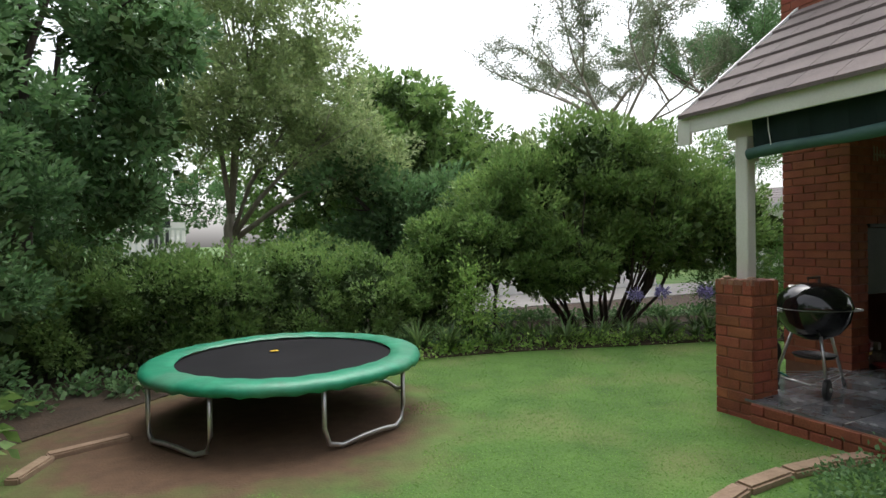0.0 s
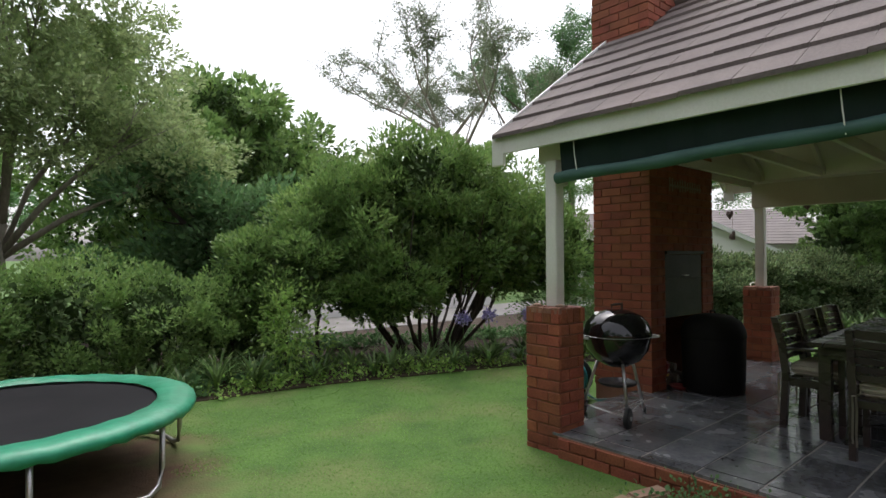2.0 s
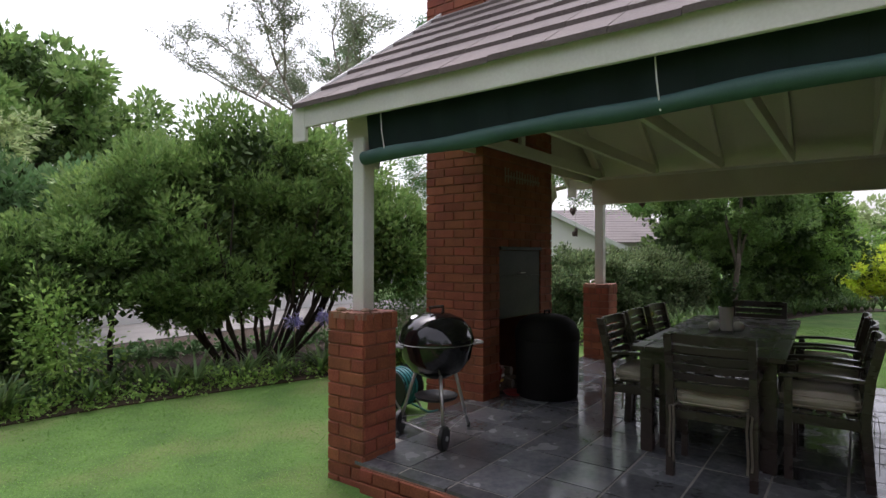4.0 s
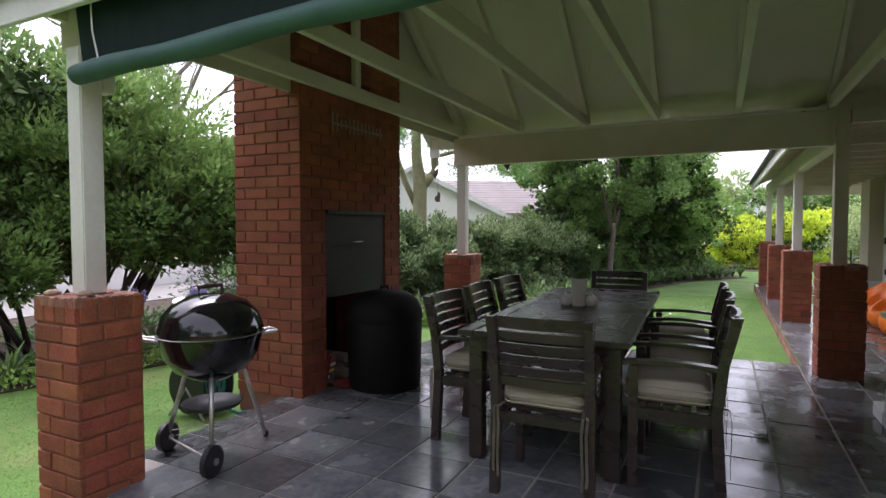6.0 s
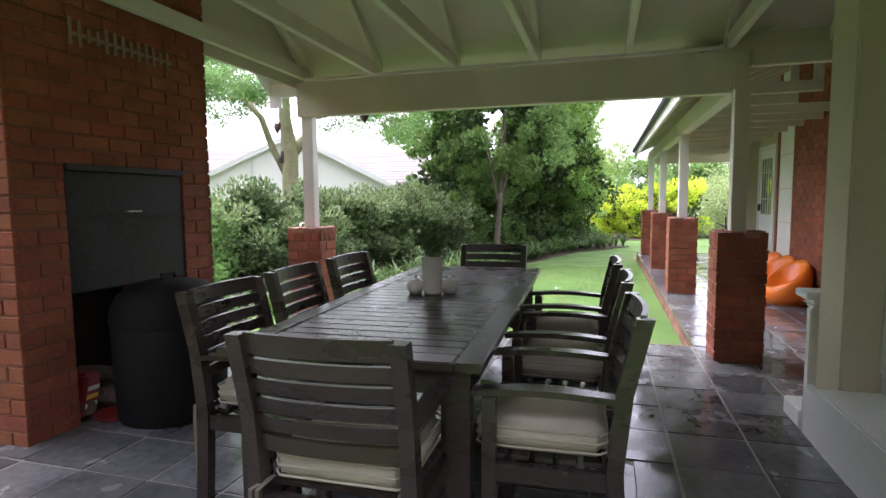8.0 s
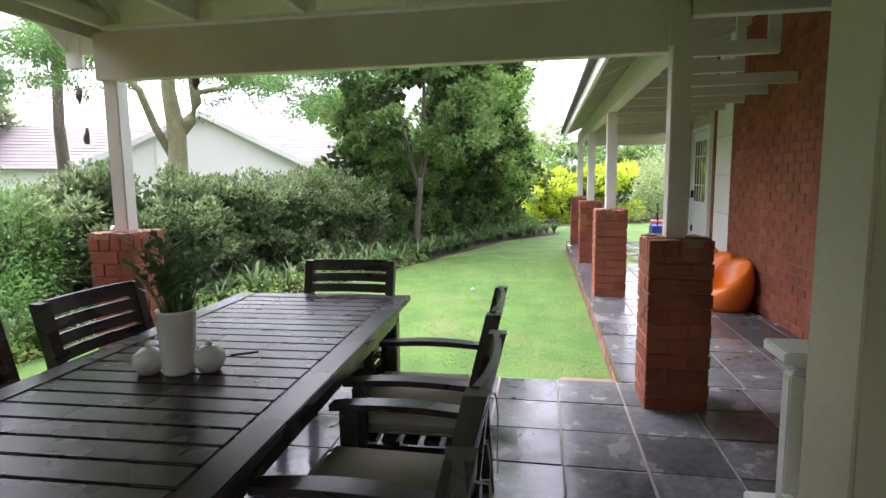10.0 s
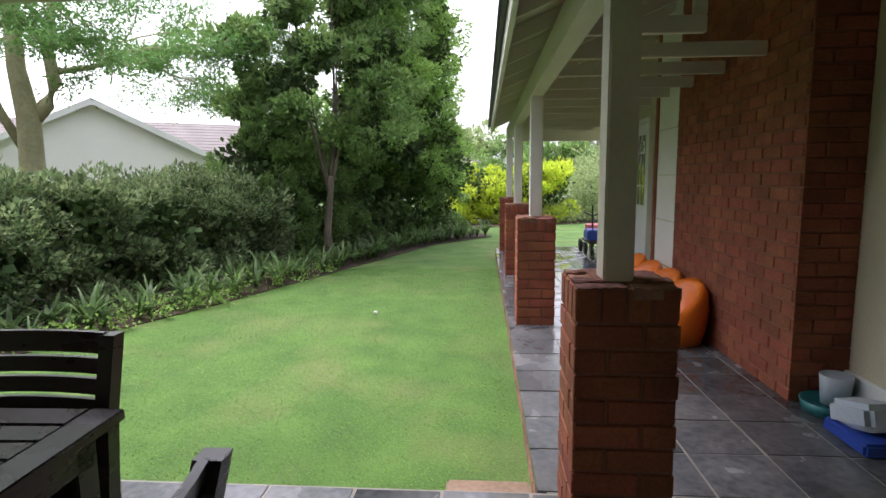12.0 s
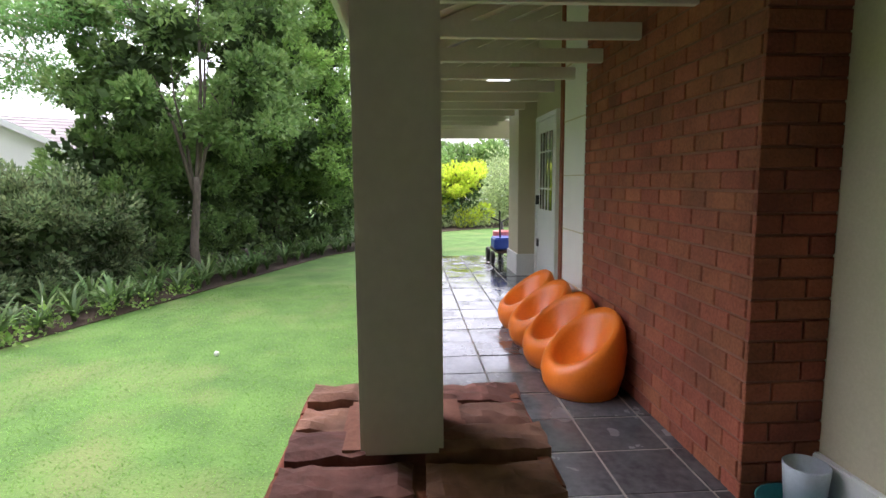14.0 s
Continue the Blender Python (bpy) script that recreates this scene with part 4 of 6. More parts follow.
seat = scoop_seat()
for i, (x, y) in enumerate([(11.25, -1.62), (11.77, -1.61), (12.29, -1.60), (12.82, -1.60)]):
    m = pose(x, y, FL, 0, 0, -68 - 4 * i)
    if i == 0:
        seat.matrix_basis = m
    else:
        copy_thing(seat, m)


def toy_cart():
    c = thing("toy_wagon", pose(16.75, -2.08, FL), "blue and pink toy wagon parked at the veranda's end", "toy wagon")
    part("tray", boxed(-0.28, 0.12, -0.2, 0.2, 0.24, 0.42, 0.02), BLUE, c)
    part("seat_shell", moved(lathe([(0, 0), (0.16, 0.02), (0.2, 0.15), (0.19, 0.28), (0.15, 0.28), (0, 0.1)], 20), pose(0.3, -0.05, 0.2)), PINK, c, "pink seat shell")
    for x in (-0.2, 0.3):
        for y in (-0.22, 0.22):
            part("wheel", moved(lathe([(0, -0.03), (0.09, -0.03), (0.11, -0.02), (0.11, 0.02), (0.09, 0.03), (0, 0.03)], 20), pose(x, y, 0.11, 90)), BLACK, c)
    part("chassis", boxed(-0.3, 0.45, -0.17, 0.17, 0.18, 0.22, 0.01), RUST, c)
    part("handle", tubed([(-0.2, 0.1, 0.4), (-0.25, 0.12, 0.85)], 0.014, 8), BLACK, c)
    b = thing("toy_tricycle", pose(17.2, -2.15, FL), "small dark tricycle behind the wagon", "tricycle")
    part("frame", tubed([(-0.2, 0, 0.2), (0.1, 0, 0.4), (0.25, 0, 0.6)], 0.025, 8), BLACK, b)
    part("wheel", moved(lathe([(0, -0.02), (0.17, -0.02), (0.18, 0.0), (0.17, 0.02), (0, 0.02)], 24), pose(0.25, 0, 0.18, 90)), BLACK, b)
    part("wheel", moved(lathe([(0, -0.02), (0.1, -0.02), (0.11, 0.0), (0.1, 0.02), (0, 0.02)], 24), pose(-0.2, 0.1, 0.11, 90)), BLACK, b)
    part("handlebar", tubed([(0.25, -0.18, 0.68), (0.25, 0, 0.6), (0.25, 0.18, 0.68)], 0.014, 8), BLACK, b)


toy_cart()


def bowls():
    b = thing("pet_feeder", pose(9.86, -2.03, FL), "teal pet bowl with a cloudy plastic hopper", "pet bowl")
    part("bowl", lathe([(0, 0), (0.13, 0), (0.15, 0.07), (0.14, 0.07), (0.11, 0.02), (0, 0.015)]), TEAL, b, smooth=True)
    part("hopper", moved(lathe([(0, 0), (0.07, 0), (0.085, 0.17), (0.08, 0.175), (0.06, 0.02), (0, 0.02)]), pose(0.05, -0.06, 0.03)), CLEAR, b, smooth=True)
    t = thing("plastic_tub", pose(9.48, -2.0, FL), "blue tray holding a tilted cloudy plastic tub", "tub")
    part("tray", boxed(-0.17, 0.17, -0.13, 0.13, 0, 0.07, 0.015), BLUE, t)
    part("tub", boxed(-0.14, 0.14, -0.1, 0.1, 0.075, 0.21, 0.03, pose(0, 0, 0, 0, 14, 8)), CLEAR, t)


bowls()
g = tagged(part("golf_ball", moved(lathe([(0.0225 * math.sin(math.pi * k / 10), -0.0225 * math.cos(math.pi * k / 10)) for k in range(11)], 16), pose(12.73, 1.14, GR + 0.024)), WHITE, None, "", True), "small white ball lying on the lawn", "ball")


def kerb_stones():
    pts = [(2.55, 2.18), (3.0, 2.28), (3.45, 2.3), (3.9, 2.26), (4.2, 2.18)]
    r = random.Random(6)
    for (xa, ya), (xb, yb) in zip(pts, pts[1:]):
        a = math.degrees(math.atan2(yb - ya, xb - xa))
        l = math.hypot(xb - xa, yb - ya)
        k = thing("kerb_stone", pose((xa + xb) / 2, (ya + yb) / 2, GR, 0, 0, a), "sandy coloured edging stone beside the lawn", "kerb stone", group="edging stones")
        part("stone", boxed(-l / 2 + 0.01, l / 2 - 0.01, -0.06, 0.06, -0.03, 0.05, 0.015), STONE, k)
    for x, y, a, l in ((-0.62, 5.05, 20, 0.55), (-0.93, 4.72, 70, 0.4)):
        k = thing("kerb_stone", pose(x, y, GR, 0, 0, a), "sandy concrete edging half sunk in bare earth", "kerb stone", group="edging stones")
        part("stone", boxed(-l / 2, l / 2, -0.05, 0.05, -0.03, 0.045, 0.012), STONE, k)


kerb_stones()

# ---- plants ----
def leaf_cloud(name, seed, blobs, count, size, mat, parent, clump=0.16, per=26, flat=0.0, shell=0.75, aspect=0.45, hang=0.0, floor=GR, core=0.0, puff=False):
    """A crown of folded leaves in twig clumps that fill some ellipsoids (x, y, z, rx, ry, rz) unevenly."""
    # added mass of dark leaves that paints the crown's shaded, opaque inside
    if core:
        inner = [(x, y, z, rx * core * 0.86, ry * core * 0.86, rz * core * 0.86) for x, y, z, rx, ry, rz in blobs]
        leaf_cloud("inner_shade", seed + 500, inner, max(1600, count // 6), min(0.16, size * 1.6), CORE_SHADE, parent, clump * 0.4, per=8, shell=0.6, aspect=0.7, floor=floor)["kind"] = "stuff"
    g = np.random.default_rng(seed)
    b = np.array(blobs, float)
    area = (b[:, 3] * b[:, 4] + b[:, 4] * b[:, 5] + b[:, 3] * b[:, 5])
    nc = max(8, count // per)
    which = g.choice(len(b), nc, p=area / area.sum())
    d = g.normal(size=(nc, 3))
    d /= np.linalg.norm(d, axis=1)[:, None]
    rad = 1 - np.abs(g.normal(size=nc)) * (1 - shell) * 1.1
    rad *= 1 + 0.10 * np.sin(d[:, 0] * 7 + which) * np.cos(d[:, 1] * 6 + 2 * which) + 0.07 * g.normal(size=nc)
    cen = b[which, :3] + d * rad[:, None] * b[which, 3:]
    idx = np.repeat(np.arange(nc), per)
    n = len(idx)
    off = g.normal(size=(n, 3)) * clump * np.array([1, 1, 1 - 0.6 * flat])
    if puff:
        ball = g.normal(size=(n, 3))
        ball /= np.linalg.norm(ball, axis=1)[:, None]
        ball[:, 2] = ball[:, 2] * 0.8 + 0.3
        girth = clump * g.uniform(0.6, 1.35, nc)[idx]
        off = ball * (girth * g.uniform(0.3, 1.0, n) ** 0.5)[:, None]
    p = cen[idx] + off
    out = d[idx] * 0.7 + off / clump * 0.35 + g.normal(size=(n, 3)) * 0.55
    if puff:
        out = ball * 0.7 + d[idx] * 0.35 + g.normal(size=(n, 3)) * 0.4
        out[:, 2] += 0.25
    out[:, 2] -= hang
    out /= np.linalg.norm(out, axis=1)[:, None] + 1e-9
    side = np.cross(out, g.normal(size=(n, 3)))
    side /= np.linalg.norm(side, axis=1)[:, None] + 1e-9
    up = np.cross(side, out)
    up[:, 2] += flat
    s = size * g.uniform(0.55, 1.25, n)[:, None]
    tip = p + out * s
    mid = p + out * s * 0.5
    w = side * s * aspect * 0.5
    lift = up * s * 0.08
    v = np.stack([p, mid + w + lift, tip, mid - w + lift], 1)
    keep = v[:, :, 2].min(1) > floor + 0.01
    v = v[keep].reshape(-1, 3)
    m = len(v) // 4
    me = bpy.data.meshes.new(name)
    me.vertices.add(len(v))
    me.vertices.foreach_set("co", v.ravel().astype(np.float32))
    me.loops.add(m * 4)
    me.loops.foreach_set("vertex_index", np.arange(m * 4, dtype=np.int32))
    me.polygons.add(m)
    me.polygons.foreach_set("loop_start", np.arange(0, m * 4, 4, dtype=np.int32))
    me.update(calc_edges=True)
    return link_mesh(name, me, mat, parent)


def limbs(seed, base, top, r0, ends, mat, parent, spread=0.12, twigs=3):
    """A tapered, slightly crooked trunk, and limbs that fork towards some points."""
    r = random.Random(seed)
    base, top = Vector(base), Vector(top)
    jit = lambda k: Vector((r.uniform(-k, k), r.uniform(-k, k), r.uniform(-k, k) * 0.5))
    L = (top - base).length
    pts = [base] + [base.lerp(top, t) + jit(spread * L * 0.25) for t in (0.3, 0.6, 0.85)] + [top]
    part("trunk", tubed(pts, [r0 * 1.3, r0, r0 * 0.9, r0 * 0.8, r0 * 0.7], 10), mat, parent, smooth=True)
    bm = bmesh.new()
    for e in ends:
        e = Vector(e)
        s = top.lerp(base, r.uniform(0, 0.35))
        q = [s, s.lerp(e, 0.35) + jit(L * 0.08) + Vector((0, 0, 0.05 * L)), s.lerp(e, 0.7) + jit(L * 0.08), e]
        tube(bm, q, [r0 * 0.55, r0 * 0.4, r0 * 0.22, r0 * 0.06], 6)
        for _ in range(twigs):
            a = q[1].lerp(q[3], r.uniform(0.1, 0.8))
            f = a + (e - s) * r.uniform(0.2, 0.45) + jit(L * 0.35)
            tube(bm, [a, a.lerp(f, 0.5) + jit(L * 0.05), f], [r0 * 0.16, r0 * 0.1, r0 * 0.03], 5)
    part("branchwork", bm, mat, parent, smooth=True)["kind"] = "stuff"


def plant(name, label, category, x=0, y=0, group=""):
    return thing(name, pose(0, 0, 0), label, category, group)


def layers(seed, cx, cy, z0, z1, rx, ry, n, r=0.8, thick=0.25):
    """Flat, uneven sprays of foliage stacked inside a crown."""
    g = random.Random(seed)
    out = []
    for k in range(n):
        u = (k + g.random()) / n
        reach = (0.55 + 0.45 * math.sin(math.pi * min(1, u * 0.8 + 0.2))) * g.uniform(0.25, 1.0) ** 0.6
        a = 2.4 * k + g.uniform(-0.6, 0.6)
        q = r * g.uniform(0.6, 1.15)
        out.append((cx + rx * reach * math.cos(a), cy + ry * reach * math.sin(a), z0 + (z1 - z0) * u, q, q, thick * g.uniform(0.7, 1.3)))
    return out


# tall dark screen of shrubs and tree at the garden's west side
t = plant("shrub_screen", "tall dark evergreen shrub screen at the lawn's edge", "shrub")
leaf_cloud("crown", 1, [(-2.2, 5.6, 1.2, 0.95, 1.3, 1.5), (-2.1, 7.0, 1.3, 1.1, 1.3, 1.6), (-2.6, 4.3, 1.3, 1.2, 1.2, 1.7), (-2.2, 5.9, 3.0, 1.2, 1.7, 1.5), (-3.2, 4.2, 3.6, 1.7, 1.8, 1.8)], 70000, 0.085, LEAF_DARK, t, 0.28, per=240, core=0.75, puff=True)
limbs(2, (-2.3, 6.0, GR), (-2.2, 6.1, 2.0), 0.06, [(-2.0, 5.2, 3.2), (-1.6, 6.6, 3.0), (-2.6, 6.8, 3.2)], DARKBARK, t)
t = plant("shade_tree", "dark leafy tree overhanging the hedge", "tree")
leaf_cloud("crown", 3, layers(3, -2.1, 9.2, 2.0, 7.6, 2.2, 2.0, 30, 0.85, 0.42), 60000, 0.12, LEAF_DARK, t, 0.26, per=110, hang=0.35, shell=0.6, core=0.8, puff=True)
limbs(4, (-2.0, 10.0, GR), (-1.8, 9.8, 3.0), 0.14, [(-0.9, 9.3, 4.9), (-2.8, 8.8, 5.2), (-1.4, 8.8, 6.0), (-0.8, 9.0, 3.6)], DARKBARK, t)
t = plant("garden_shrub", "young shrub with broad bright leaves", "shrub")
leaf_cloud("crown", 5, [(-1.45, 4.6, 0.35, 0.28, 0.3, 0.3), (-1.6, 4.2, 0.2, 0.3, 0.3, 0.25)], 700, 0.13, LEAF_BUSH, t, 0.1, per=12, aspect=0.6)
limbs(6, (-1.5, 4.6, GR), (-1.48, 4.6, 0.3), 0.012, [(-1.4, 4.5, 0.5), (-1.6, 4.7, 0.5)], DARKBARK, t)

# hedge along the north bed
def hedge(name, seed, line, half, height, count, size, mat, label, clump=0.1, base=0.45):
    t = plant(name, label, "hedge")
    blobs = []
    r = random.Random(seed)
    for (xa, ya), (xb, yb) in zip(line, line[1:]):
        n = max(1, int(math.hypot(xb - xa, yb - ya) / (half * 0.9)))
        for k in range(n):
            u = k / n
            h = height * r.uniform(0.92, 1.06)
            blobs.append((xa + (xb - xa) * u, ya + (yb - ya) * u + r.uniform(-0.12, 0.12), GR + h * 0.52, half * r.uniform(0.9, 1.2), half * r.uniform(0.85, 1.1), h * 0.5))
            blobs.append((xa + (xb - xa) * u, ya + (yb - ya) * u, GR + h * 0.72, half, half * 0.95, h * 0.3))
            blobs.append((xa + (xb - xa) * u, ya + (yb - ya) * u, GR + 0.3, half * 0.95, half * 0.9, 0.4))
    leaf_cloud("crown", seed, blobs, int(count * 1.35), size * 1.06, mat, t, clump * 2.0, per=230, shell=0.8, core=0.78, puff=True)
    bm = bmesh.new()
    for b in blobs[::3]:
        tube(bm, [(b[0], b[1], GR), (b[0] + r.uniform(-0.2, 0.2), b[1] + 0.1, GR + height * 0.4), (b[0] + r.uniform(-0.3, 0.3), b[1], GR + height * 0.8)], [0.03, 0.02, 0.01], 6)
    part("stemwork", bm, DARKBARK, t)["kind"] = "stuff"


hedge("hedge", 11, [(-1.9, 8.2), (0.5, 8.1), (2.6, 8.2), (4.6, 8.3)], 0.85, 1.42, 60000, 0.06, LEAF_MID, "clipped green hedge behind the flower bed")

# olive-leaved tree behind the hedge
t = plant("olive_tree", "tall grey-green tree with a forked pale trunk", "tree")
leaf_cloud("crown", 12, [(1.6, 13.6, 5.0, 2.3, 2.0, 1.7), (2.9, 13.2, 4.0, 2.0, 1.7, 1.3), (0.9, 13.4, 7.0, 2.0, 2.0, 1.8), (3.0, 13.6, 6.0, 1.9, 1.8, 1.5), (2.0, 13.5, 8.3, 1.8, 1.8, 1.3), (4.2, 13.0, 3.6, 1.1, 1.2, 0.9), (0.2, 13.0, 4.0, 1.2, 1.4, 1.0)], 52000, 0.13, LEAF_OLIVE, t, 0.3, per=90, hang=0.35, shell=0.6, puff=True)
limbs(13, (1.0, 14.2, GR), (1.25, 14.1, 2.2), 0.14, [(0.6, 13.6, 6.2), (1.8, 13.4, 6.8), (2.9, 13.3, 5.4), (3.4, 13.0, 4.2), (1.2, 13.2, 8.0), (4.2, 12.8, 3.4)], PALEBARK, t, twigs=5)

# belt of woodland behind
def belt_tree(seed, x, y, h, r, mat, label, count=15000, size=0.26):
    t = plant("woodland_tree", label, "tree", group="trees behind the garden")
    g = random.Random(seed)
    blobs = [(x + g.uniform(-r, r) * 0.6, y + g.uniform(-r, r) * 0.5, h * u, r * g.uniform(0.6, 0.95) * (1.15 - 0.5 * abs(u - 0.45)), r * g.uniform(0.6, 0.9), h * 0.16) for u in (0.14, 0.28, 0.4, 0.52, 0.66, 0.78, 0.9)]
    leaf_cloud("crown", seed, blobs, count, size * 0.95, mat, t, 0.42, per=110, hang=0.2, shell=0.7, core=0.7, puff=True)
    limbs(seed, (x, y, GR), (x + 0.2, y, h * 0.5), 0.2, [b[:3] for b in blobs[2:]], DARKBARK, t)


belt_tree(21, 6.3, 17.4, 6.5, 2.3, LEAF_MID, "feathery green tree beyond the hedge", 20000)
belt_tree(22, 8.7, 18.0, 6.0, 2.3, LEAF_BUSH, "green spreading tree beyond the hedge")
belt_tree(23, 11.6, 20.0, 5.6, 2.4, LEAF_OLIVE, "grey-green tree beyond the hedge")
belt_tree(24, -5.4, 14.5, 8.2, 2.8, LEAF_DARK, "dark tree beyond the hedge")
belt_tree(25, -7.0, 10.0, 8.5, 3.2, LEAF_DARK, "dark tree beyond the hedge")
belt_tree(26, 4.6, 13.2, 3.6, 1.6, LEAF_DARK, "dark undergrowth tree below the wood", 12000, 0.2)
belt_tree(27, 4.6, 18.4, 7.6, 2.3, LEAF_MID, "green tree behind the olive-leaved one")
belt_tree(28, 14.8, 24.0, 4.4, 2.6, LEAF_MID, "far green tree beyond the drive")
belt_tree(30, -1.2, 30.0, 8.5, 3.6, LEAF_DARK, "dark tree behind the white house")
belt_tree(29, -3.4, 16.5, 3.8, 2.3, LEAF_DARK, "dark undergrowth tree below the wood", 12000, 0.2)

# added trees out of view, tall enough to shade the porch from western sky
for k, (x, y) in enumerate([(-7.6, 2.5), (-7.4, -2.6), (-6.4, -7.6), (-0.5, -12.5)]):
    belt_tree(92 + k, x, y, 8.0, 3.0, LEAF_DARK, "dark unseen tree added to block low sky light", 4000, 0.45)

# big rounded bush and its lower neighbour
t = plant("rounded_bush", "large dense rounded bush with many bare stems", "bush")
B = [(6.2, 7.9, 2.15, 1.5, 1.35, 1.25), (7.2, 7.3, 2.0, 1.3, 1.2, 1.15), (5.3, 8.2, 1.9, 1.2, 1.2, 1.1), (6.6, 7.6, 2.7, 1.3, 1.2, 0.8), (8.0, 7.0, 1.7, 1.0, 1.0, 0.95), (5.6, 7.5, 1.45, 0.9, 0.8, 0.6), (7.3, 6.7, 1.6, 0.9, 0.7, 0.7), (8.5, 6.4, 1.5, 0.75, 0.7, 0.8), (6.4, 7.4, 1.35, 1.5, 0.9, 0.5)]
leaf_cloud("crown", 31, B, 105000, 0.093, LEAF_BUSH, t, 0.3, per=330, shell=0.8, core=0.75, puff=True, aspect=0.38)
r = random.Random(31)
bm = bmesh.new()
for k in range(26):
    a = r.uniform(0, 6.28)
    e = Vector((6.6 + 1.7 * math.cos(a), 7.6 + 1.1 * math.sin(a), r.uniform(1.2, 2.0)))
    s = Vector((6.5 + 0.5 * math.cos(a), 7.5 + 0.4 * math.sin(a), GR))
    m = s.lerp(e, 0.5) + Vector((r.uniform(-0.2, 0.2), r.uniform(-0.2, 0.2), -0.12))
    tube(bm, [s, m, e], [0.035, 0.025, 0.012], 6)
    f = e + Vector((r.uniform(-0.5, 0.5), r.uniform(-0.5, 0.5), r.uniform(0.1, 0.5)))
    tube(bm, [m, m.lerp(f, 0.5) + Vector((0.06, 0.05, 0.05)), f], [0.018, 0.014, 0.008], 5)
part("stemwork", bm, DARKBARK, t)["kind"] = "stuff"
t = plant("light_bush", "pale green bush in front of the wood", "bush")
leaf_cloud("crown", 32, [(5.5, 7.0, 1.0, 0.6, 0.5, 0.5), (4.5, 7.7, 1.3, 0.75, 0.7, 0.75), (5.1, 7.4, 1.15, 0.6, 0.6, 0.6), (3.9, 8.0, 1.2, 0.6, 0.6, 0.7), (4.8, 7.9, 1.8, 0.45, 0.45, 0.5)], 40000, 0.08, LEAF_BUSH, t, 0.22, per=240, core=0.7, puff=True, aspect=0.38)
limbs(33, (4.6, 7.7, GR), (4.6, 7.7, 0.8), 0.03, [(4.3, 7.6, 1.6), (5.0, 7.5, 1.4), (4.8, 7.9, 2.0)], DARKBARK, t)
t = plant("climbing_rose", "straggling thin shrub at the bed's edge", "shrub")
leaf_cloud("crown", 34, [(3.75, 7.0, 0.7, 0.3, 0.3, 0.75), (4.0, 7.0, 0.4, 0.35, 0.25, 0.4)], 1500, 0.07, LEAF_LIGHT, t, 0.09, per=10, shell=0.4)
limbs(35, (3.8, 7.05, GR), (3.78, 7.0, 0.7), 0.012, [(3.6, 7.0, 1.5), (3.9, 7.0, 1.3), (4.1, 7.0, 0.8)], DARKBARK, t)


# airy thorn trees
def fork(bm, g, p, d, length, r, depth, tips, rise=0.25):
    """A crooked limb that forks until its twigs; tips gathers where leaves sit."""
    pts, rad = [p], [r]
    for k in range(3):
        d = (d + Vector((g.uniform(-0.22, 0.22), g.uniform(-0.22, 0.22), g.uniform(-0.12, 0.12) + rise * 0.12))).normalized()
        p = p + d * length / 3
        pts.append(p)
        rad.append(r * (1 - 0.13 * (k + 1)))
    tube(bm, pts, rad, 8 if depth > 2 else 5, depth > 2)
    if depth <= 1:
        tips.extend(pts[1:])
    if depth == 0:
        return
    for k in range(3 if depth > 1 else 4):
        side = Vector((g.uniform(-1, 1), g.uniform(-1, 1), g.uniform(-0.15, 0.5)))
        base = pts[3] if k < 2 else pts[g.choice((1, 2))]
        fork(bm, g, base, (d * 0.75 + side.normalized() * 0.75).normalized(), length * g.uniform(0.6, 0.8), r * 0.56, depth - 1, tips, rise)


def thorn_tree(seed, x, y, h, count, label, bark, leaf, spread, size=0.11):
    t = plant("thorn_tree", label, "tree", group="airy thorn trees")
    g = random.Random(seed)
    top = Vector((x + 0.1, y, h * 0.5))
    part("trunk", tubed([(x, y, GR), (x - 0.06, y + 0.05, h * 0.25), top], [0.2, 0.15, 0.12], 10), bark, t, smooth=True)
    bm, tips = bmesh.new(), []
    for k in range(6):
        a = 1.05 * k + g.uniform(-0.3, 0.3)
        fork(bm, g, top.lerp(Vector((x, y, GR)), 0.05 * k), Vector((spread * math.cos(a), spread * math.sin(a), g.uniform(0.6, 1.1))).normalized(), h * 0.21, 0.075, 3, tips)
    part("branchwork", bm, bark, t, smooth=True)["kind"] = "stuff"
    leaf_cloud("crown", seed, [(p.x, p.y, p.z, 0.16, 0.16, 0.08) for p in tips], count, size, leaf, t, 0.12, per=10, flat=0.6, shell=0.3, aspect=0.3)


thorn_tree(41, 15.0, 16.2, 12.6, 42000, "airy thorn tree with thin pale foliage", PALEBARK, LEAF_GREY, 0.95)
thorn_tree(42, 19.8, 14.2, 13.0, 60000, "dark layered thorn tree above the roofs", BARK, LEAF_DARK, 1.5, 0.14)


